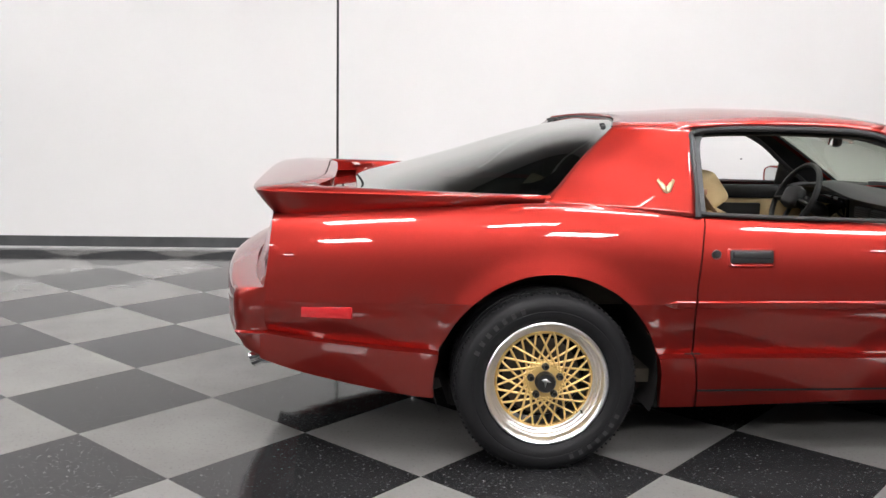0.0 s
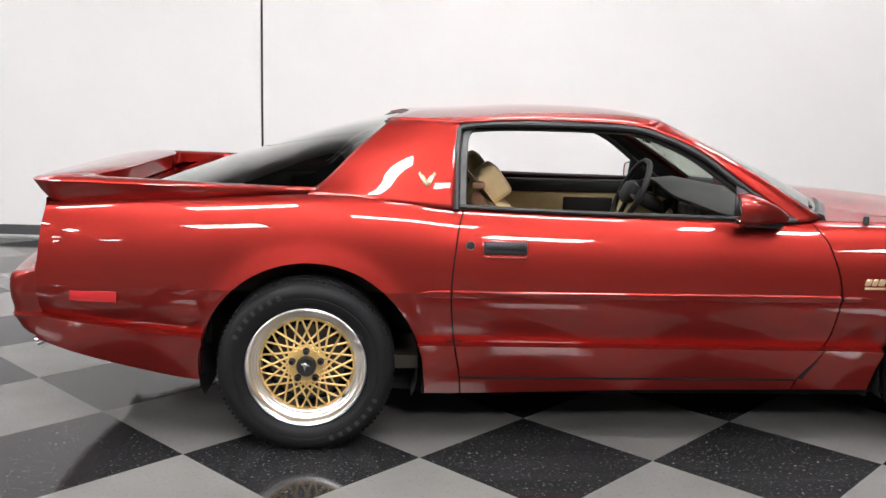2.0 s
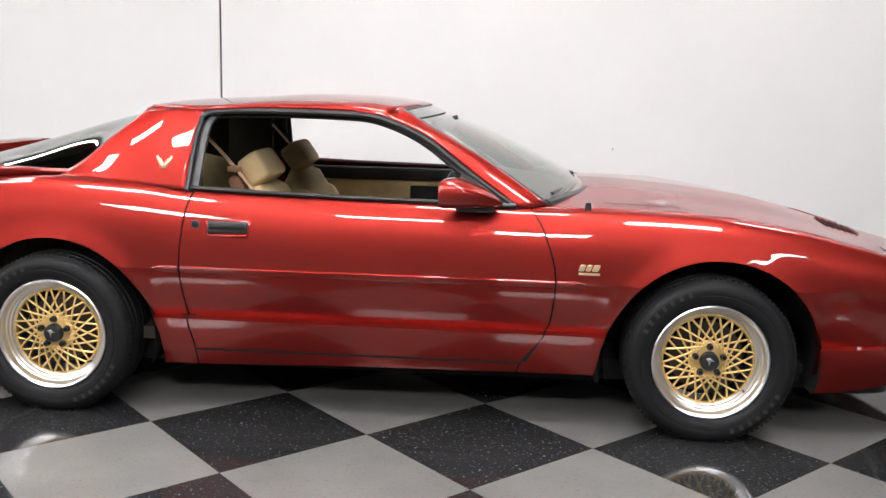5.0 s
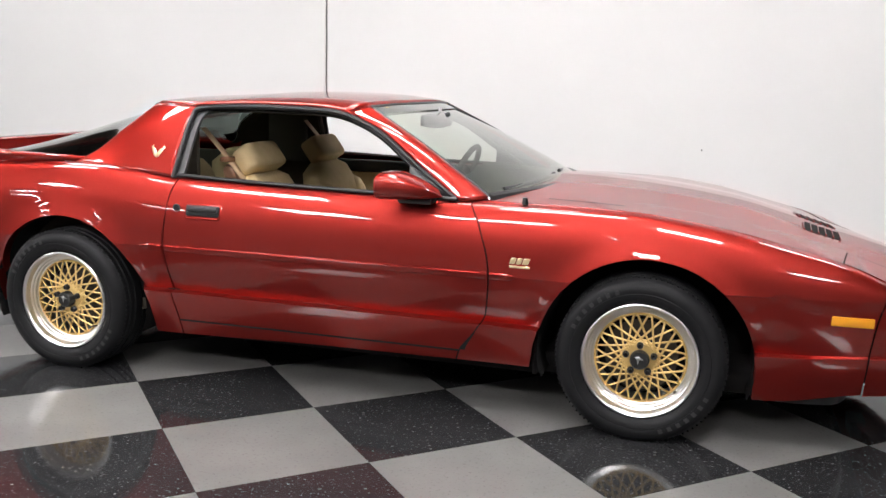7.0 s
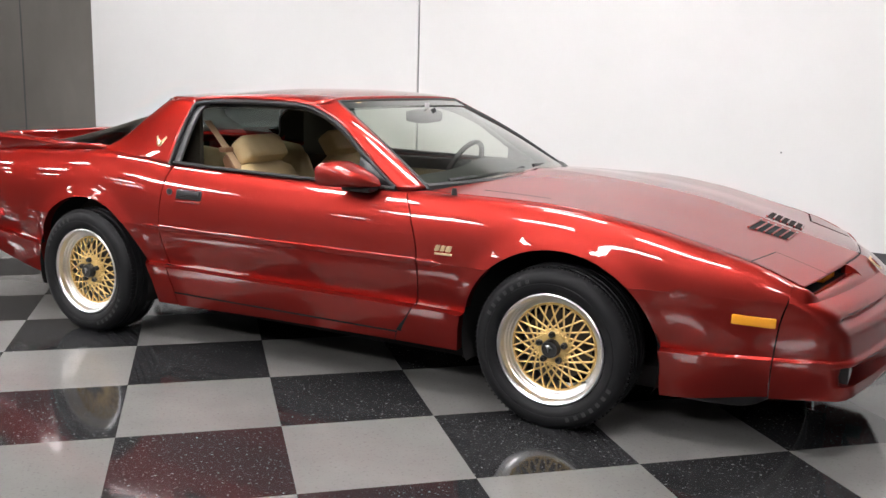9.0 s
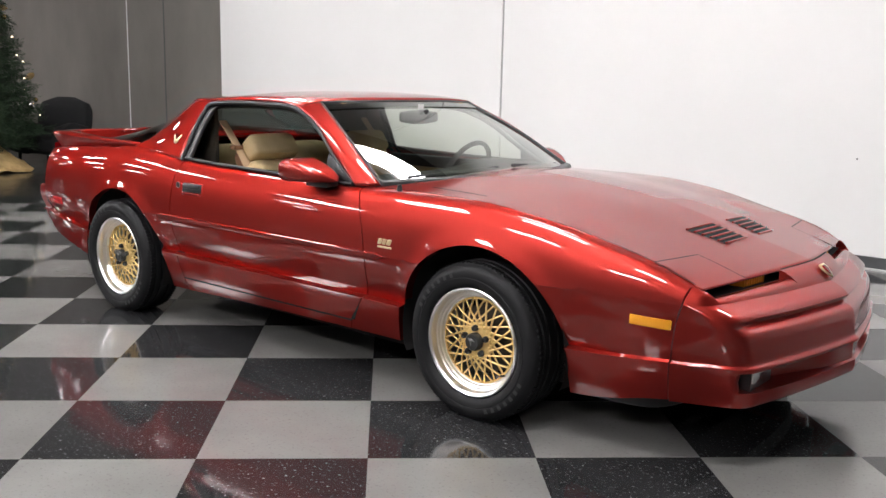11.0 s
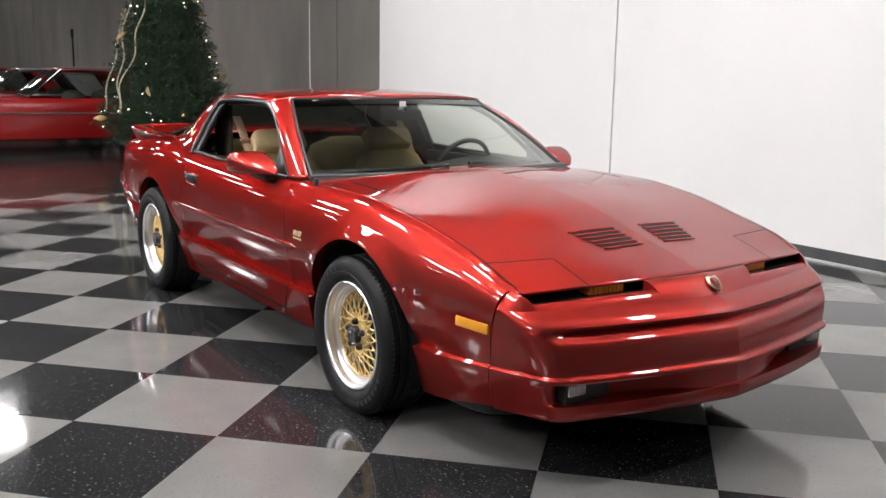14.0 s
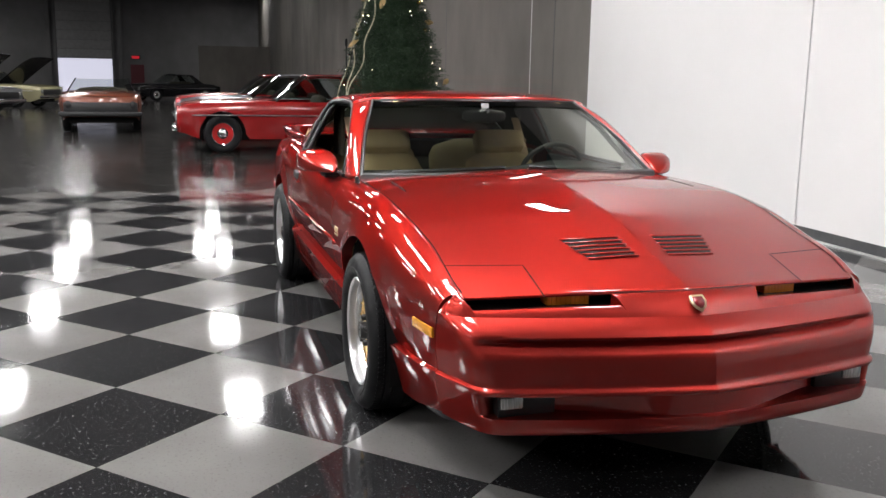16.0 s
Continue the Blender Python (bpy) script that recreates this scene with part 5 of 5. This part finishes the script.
for i in range(14):
    z = 0.6 + 2.9 * rng.random()
    q = on_tree(rng.uniform(-130, 90), z, 1.03)
    leaf = [(0.02 * math.sin(math.pi * t) * (1 if d > 0 else -1) * 2.2, 0.02 * math.sin(3 * t), 0.22 * t - 0.11) for d, ts in ((1, np.linspace(0, 1, 7)), (-1, np.linspace(0.86, 0.14, 5))) for t in ts]
    bm = bmesh.new()
    bm.faces.new([bm.verts.new(v) for v in leaf])
    part("gold_leaf", bm, gold_leaf, tree, "gold fabric leaf", thick=0.003).matrix_basis = Matrix.Translation(q) @ pose(0, 0, 0, rng.uniform(-60, 60), rng.uniform(20, 100), rng.uniform(0, 180))
skirt_rows = []
for k, r in enumerate((0.06, 0.18, 0.32, 0.46, 0.56)):
    skirt_rows.append([(r * math.cos(a) * (1 + 0.10 * math.sin(5 * a + k)), r * math.sin(a) * (1 + 0.12 * math.sin(3 * a)), max(0.012, 0.40 * (1 - r / 0.57) ** 0.8 + 0.06 * (1 - r) * math.sin(7 * a + 2 * k))) for a in np.linspace(0, 2 * math.pi, 60, endpoint=False)])
tagged(part("tree_skirt", grid(skirt_rows, closed=True), gold_leaf, None, thick=0.004), "crumpled gold cloth under the Christmas tree", "cloth").matrix_basis = pose(-9.57, 2.07, 0.0)

# ---- black covered chair beside the tree ----
chair = thing("armchair", "black upholstered armchair against the concrete wall", "chair", m=pose(-9.84, 3.12, 0, 0, 0, -70))
black_cloth = mat("black_cloth", (0.008, 0.008, 0.009), 0.9)
part("seat", pad(0, 0, 0.32, 0.38, 0.40, 0.16), black_cloth, chair)
part("backrest", pad(-0.32, 0, 0.66, 0.14, 0.46, 0.35, -8), black_cloth, chair)
for d in (-1, 1):
    part("arm", pad(0.02, d * 0.42, 0.40, 0.36, 0.10, 0.24), black_cloth, chair)
    for e in (-0.28, 0.28):
        part("leg", tube([(e, d * 0.32, 0), (e, d * 0.32, 0.2)], 0.025, 8), black_trim, chair)


# ---- parked cars in the hall ----
def parked_car(name, label, body_col, m, top_col=None, length=5.0, bonnet_up=False, wheel_col=None, hard_top=True, front_axle=1.45, dark_face=False):
    """A sixties sedan: slab sides, a chrome strip, four wheels."""
    t = thing(name, label, "car", "parked cars in the hall", m)
    L, W = length / 2, 0.93
    top_of = curve_of((-L, 0.74), (-L + 0.5, 0.86), (-0.9, 0.90), (0.75, 0.90), (L - 0.4, 0.86), (L, 0.80))
    wide = curve_of((-L, 0.80), (-L + 0.3, 0.90), (0, 0.94), (L - 0.3, 0.91), (L, 0.84))
    xs = np.concatenate([np.linspace(-L, L, 60)])
    arches = (-1.45, front_axle)
    for s in (-1, 1):
        rows = []
        cols = sorted(set(xs.round(4)) | {round(xc + 0.40 * math.cos(math.pi * k / 20), 4) for xc in arches for k in range(21)})
        for x in cols:
            zl = 0.24
            for xc in arches:
                if abs(x - xc) < 0.40:
                    zl = max(zl, 0.33 + math.sqrt(0.16 - (x - xc) ** 2))
            zt = top_of(x)
            row = []
            for q in (0, 0.15, 0.3, 0.45, 0.6, 0.72, 0.82, 0.9, 0.96, 1.0):
                z = max(lerp(0.24, zt, q), zl)
                qq = (z - 0.24) / (zt - 0.24)
                row.append((x, s * (wide(x) - 0.09 * (1 - qq) ** 2 - 0.10 * max(0, qq - 0.75) ** 2 * 16 * 0.6), z))
            nose_up = 0.12 * step(L - 0.45, L, x) + 0.10 * step(L - 0.5, L, -x)
            rows.append([(q[0], q[1], q[2] + nose_up * max(0.0, 1 - (q[2] - 0.24) / 0.3)) for q in row])
        part("body_side", grid(rows, flip=s > 0), body_col, t)
        part("chrome_strip", tube([(x, s * (wide(x) + 0.004), 0.66) for x in np.linspace(-L + 0.3, L - 0.25, 30)], 0.012, 6), polished, t)
    decks = ((0.72, L), (-L, -1.2))
    for x0, x1 in decks:
        rows = [[(x, y * (wide(x) - 0.055), top_of(x) + 0.05 * (1 - y * y) - 0.002) for y in np.linspace(-1, 1, 15)] for x in np.linspace(x0, x1, 14)]
        o = part("bonnet" if x1 > 0 else "boot_lid", grid(rows), car_black if bonnet_up and x1 > 0 else body_col, t, thick=0.01)
        if bonnet_up and x1 > 0:
            o.matrix_basis = Matrix.Translation((0.75, 0, 0.92)) @ Matrix.Rotation(radians(-38), 4, "Y") @ Matrix.Translation((-0.75, 0, -0.92))
    for x, tag in ((L, "front_end"), (-L, "rear_end")):
        e = part(tag, boxed(x - 0.05, -0.82, 0.36, x + 0.01, 0.82, top_of(x) + 0.02, bevel=0.02), body_col, t)
        part("grille" if x > 0 else "tail_trim", boxed(x + 0.005, -0.80 if dark_face else -0.62, 0.42 if dark_face else 0.50, x + 0.03, 0.80 if dark_face else 0.62, 0.70 if dark_face else 0.72, bevel=0.01), black_trim, e)
        part("bumper", boxed(x + 0.01, -0.90, 0.38, x + 0.10, 0.90, 0.49, bevel=0.03), black_trim if dark_face else chrome, t, "dark bumper" if dark_face else "chrome bumper")
        for d in (-0.70, 0.70):
            part("lamp", lathe([(0.0, 0.045), (0.06, 0.04), (0.085, 0.02), (0.09, 0.0)], 20, axis="x"), red_lens if x < 0 else (black_trim if dark_face else clear_lens), e).matrix_basis = pose(x, d, 0.64) if x > 0 else pose(x, d, 0.64, 0, 0, 180)
    roof_col = top_col or body_col
    low = [(0.72, 0.80, 0.91), (-1.25, 0.80, 0.92)]
    if hard_top:
        up = lambda x: 1.36 + 0.04 * math.cos((x + 0.3) * 1.3)
        rows = [[(x, y * 0.60, up(x) - 0.05 * y * y) for y in np.linspace(-1, 1, 13)] for x in np.linspace(0.12, -0.85, 12)]
        part("roof", grid(rows, flip=True), roof_col, t, thick=0.03)
        for s in (-1, 1):
            part("rear_pillar", loft([[(-0.62, s * 0.60, 1.345), (-0.85, s * 0.60, 1.335), (-0.85, s * 0.56, 1.335), (-0.62, s * 0.56, 1.345)], [(-0.95, s * 0.83, 0.90), (-1.35, s * 0.82, 0.90), (-1.35, s * 0.77, 0.90), (-0.95, s * 0.77, 0.90)]]), roof_col, t)
            part("side_window", grid([[(lerp(0.60, 0.06, v), s * lerp(0.82, 0.61, v), lerp(0.90, 1.34, v)), (lerp(-0.98, -0.66, v), s * lerp(0.82, 0.61, v), lerp(0.90, 1.34, v))] for v in (0, 0.5, 1)]), hall_glass, t)
            part("roof_trim", tube([(0.13, s * 0.615, 1.345), (-0.3, s * 0.62, 1.355), (-0.85, s * 0.615, 1.335)], 0.012, 6), chrome, t)
        part("rear_window", grid([[(lerp(-0.85, -1.32, v), y * lerp(0.58, 0.74, v), lerp(1.335, 0.91, v)) for y in (-1, 0, 1)] for v in (0, 1)]), hall_glass, t)
        part("roof_lining", boxed(-0.85, -0.55, 1.29, 0.1, 0.55, 1.30), dark_cloth, t)
    screen_z = 1.35 if hard_top else 1.22
    scr = [[(lerp(0.72, 0.14, v) + 0.06 * (1 - y * y), y * lerp(0.78, 0.60, v), lerp(0.91, screen_z, v)) for y in np.linspace(-1, 1, 9)] for v in np.linspace(0, 1, 5)]
    part("windscreen", grid(scr), hall_glass, t)
    for s in (-1, 1):
        part("screen_pillar", tube([(0.72, s * 0.79, 0.90), (0.14, s * 0.61, screen_z + 0.005)], 0.018, 6), chrome, t)
    for s in (-1, 1):
        part("bench_seat", pad(-0.15 - 0.5 * (s < 0), 0, 0.86, 0.10, 0.62, 0.16, -12), dark_cloth, t)
    part("cabin", boxed(-1.2, -0.80, 0.30, 0.75, 0.80, 0.74), shadow_black, t)
    part("chassis", boxed(-L + 0.3, -0.70, 0.22, L - 0.3, 0.70, 0.60), shadow_black, t)
    for x in arches:
        for s in (-1, 1):
            w = part("wheel", lathe([(0.0, 0.03), (0.20, 0.035), (0.205, 0.0), (0.205, -0.1)], 32), wheel_col or polished, t)
            w.matrix_basis = pose(x, s * 0.78, 0.335) if s > 0 else pose(x, s * 0.78, 0.335, 0, 0, 180)
            part("tyre", lathe([(0.19, 0.07), (0.22, 0.095), (0.28, 0.105), (0.325, 0.085), (0.335, 0.05), (0.335, -0.05), (0.325, -0.085), (0.22, -0.095)], 40), rubber, w)
            part("hub_cap", lathe([(0.0, 0.075), (0.05, 0.072), (0.085, 0.055), (0.10, 0.034)], 24), chrome, w)
            part("trim_ring", lathe([(0.205, 0.045), (0.20, 0.055), (0.185, 0.05), (0.18, 0.035)], 32), chrome, w)
    return t


old_red = mat("bright_red_paint", (0.34, 0.008, 0.009), 0.3, 0.1, Coat_Weight=1.0, Coat_Roughness=0.10)
noisy(old_red, 3, (0.31, 0.007, 0.008), (0.37, 0.010, 0.011))
orange = mat("burnt_orange_paint", (0.34, 0.075, 0.025), 0.3, 0.2, Coat_Weight=0.8, Coat_Roughness=0.05)
noisy(orange, 3, (0.17, 0.04, 0.015), (0.22, 0.052, 0.02))
car_black = mat("black_car_paint", (0.012, 0.012, 0.014), 0.25, Coat_Weight=1.0)
silver = mat("silver_car_paint", (0.35, 0.35, 0.36), 0.3, 0.7, Coat_Weight=0.8)
cream = mat("pale_yellow_car_paint", (0.45, 0.42, 0.25), 0.3, 0.2, Coat_Weight=0.8)
red_steel = mat("red_steel_wheel", (0.45, 0.01, 0.01), 0.35)
for k, x in enumerate((-12.7, -15.6, -18.5)):
    if k == 1:
        parked_car("vintage_sedan", "silver vintage coupe parked behind the red one", silver, pose(x, 0.90, 0, 0, 0, -91), length=4.3, front_axle=1.4)
    else:
        parked_car("vintage_sedan", "bright red vintage coupe with chrome strip and red wheels", old_red, pose(x, 0.85 if k else 1.05, 0, 0, 0, -91), length=4.3 if k else 4.85, wheel_col=red_steel, front_axle=1.4 if k else 1.66)
parked_car("vintage_sedan", "burnt orange vintage convertible with a dark grille", orange, pose(-20.1, -3.05, 0, 0, 0, 2), top_col=car_black, length=4.7, hard_top=False, dark_face=True)
parked_car("vintage_sedan", "black vintage coupe far back in the hall", car_black, pose(-47.0, -1.0, 0, 0, 0, -60), length=4.7)
parked_car("vintage_sedan", "silver vintage car with its bonnet open", silver, pose(-29.0, -8.6, 0, 0, 0, 62), bonnet_up=True)
parked_car("vintage_sedan", "pale yellow vintage car with its bonnet open", cream, pose(-35.5, -8.0, 0, 0, 0, 66), bonnet_up=True)

# ---- far end of the hall ----
door_white = mat("roller_door", (0.42, 0.42, 0.42), 0.5)
noisy(door_white, 4, (0.38, 0.38, 0.38), (0.46, 0.46, 0.46))
daylight = glowing("daylight", (0.84, 0.84, 1.0), 0.7)
dy = -7.08
rd = thing("roller_door", "pale sectional roller door, half open to daylight", "door", m=pose(WEST + 0.02, dy, 0), kind="structure")
for k in range(7):
    part("door_panel", boxed(0.0, -1.95, 2.5 + k * 0.70, 0.06, 1.95, 3.18 + k * 0.70, bevel=0.012), door_white, rd)
for d in (-2.05, 2.05):
    part("door_rail", boxed(0.0, d - 0.08, 0, 0.12, d + 0.08, 7.39, bevel=0.01), dark_wall, rd)
part("daylight_opening", boxed(0.0, -1.95, 0.0, 0.02, 1.95, 2.49), daylight, rd, "bright daylight under the door")
sign = thing("exit_sign", "small red lit exit sign", "sign", m=pose(WEST + 0.05, -3.4, 2.66))
part("sign_box", boxed(-0.06, -0.35, -0.15, 0.1, 0.35, 0.15, bevel=0.02), black_trim, sign)
part("sign_face", boxed(0.1, -0.28, -0.1, 0.108, 0.28, 0.1), glowing("exit_red", (0.9, 0.03, 0.05), 0.35), sign)
ex = thing("door", "dark red fire door in the far wall", "door", m=pose(WEST + 0.03, -3.3, 0), kind="structure")
part("leaf", boxed(0, -0.5, 0, 0.06, 0.5, 2.1, bevel=0.01), mat("fire_door_red", (0.16, 0.03, 0.04), 0.5), ex)
ob = tagged(new("partition_wall", mesh_from(boxed(-58.2, 0.8, 0, -58.0, 5.4, 3.25), "partition_wall", concrete, 0)), "low grey block partition in the far hall", "wall", kind="structure")
for y in (-9.6, -4.5):
    tagged(new("steel_column", mesh_from(boxed(WEST + 0.02, y - 0.15, 0, WEST + 0.32, y + 0.15, CEILING - 0.01, bevel=0.02), "steel_column", dark_wall)), "dark steel column against the far wall", "column", kind="structure")
chain = thing("chain_hoist", "dark chain hanging on the concrete wall", "chain", m=pose(-27.6, wall_y(-27.6) + 0.02, 0))
part("chain_line", tube([(0, 0, 1.5), (0, 0, 2.5)], 0.03, 6), black_trim, chain)
part("chain_block", pad(0, 0, 2.55, 0.07, 0.06, 0.14), black_trim, chain)

hook = thing("wall_hook", "tiny dark hook in the white wall", "hook", m=pose(1.38, wall_y(1.38), 0.83))
part("plate", boxed(-0.005, -0.003, -0.007, 0.005, 0.002, 0.007, bevel=0.002), base_mat, hook)
part("peg", tube([(0, -0.003, 0), (0, -0.022, 0.0), (0, -0.026, 0.006)], 0.002, 8), base_mat, hook)

# ---- floor tiles, laid last ----
MESHES = {True: tile_mesh(tile_dark), False: tile_mesh(tile_light)}
places = sorted(tile_places(), key=lambda q: (q[0] - Vector((1.0, -1.2, 0))).length)
AT_45 = TILE_TURN @ Matrix.Rotation(radians(45), 4, "Z")


def cut_at_wall(bm):
    """Trims laid tiles along the face of the long wall."""
    n = Vector((-SLOPE, 1, 0)).normalized()
    bmesh.ops.bisect_plane(bm, geom=bm.verts[:] + bm.edges[:] + bm.faces[:], plane_co=(0, wall_y(0) + 0.02, 0), plane_no=n, clear_outer=True)
    return bm


for c, dark, i, j in places[:300]:
    place = Matrix.Translation(c) @ AT_45
    me = MESHES[dark]
    if c.y > wall_y(c.x) - DIAG / 2:
        bm = bmesh.new()
        bm.from_mesh(me)
        bmesh.ops.transform(bm, matrix=place, verts=bm.verts)
        cut_at_wall(bm)
        if not bm.faces:
            bm.free()
            continue
        bmesh.ops.transform(bm, matrix=place.inverted(), verts=bm.verts)
        me = mesh_from(bm, "tile", tile_dark if dark else tile_light, 0)
    ob = new("tile", me)
    ob.parent = floor
    ob.matrix_basis = place
for dark in (True, False):
    bm = bmesh.new()
    for c, d, i, j in places[300:]:
        if d == dark:
            h = TILE / 2 - 0.0006
            vs = [bm.verts.new(c + AT_45 @ Vector((sx * h, sy * h, 0))) for sx, sy in ((-1, -1), (1, -1), (1, 1), (-1, 1))]
            bm.faces.new(vs)
    ob = part("far_tiles", cut_at_wall(bm), tile_dark if dark else tile_light, floor, smooth=0)
    ob["kind"] = "stuff"
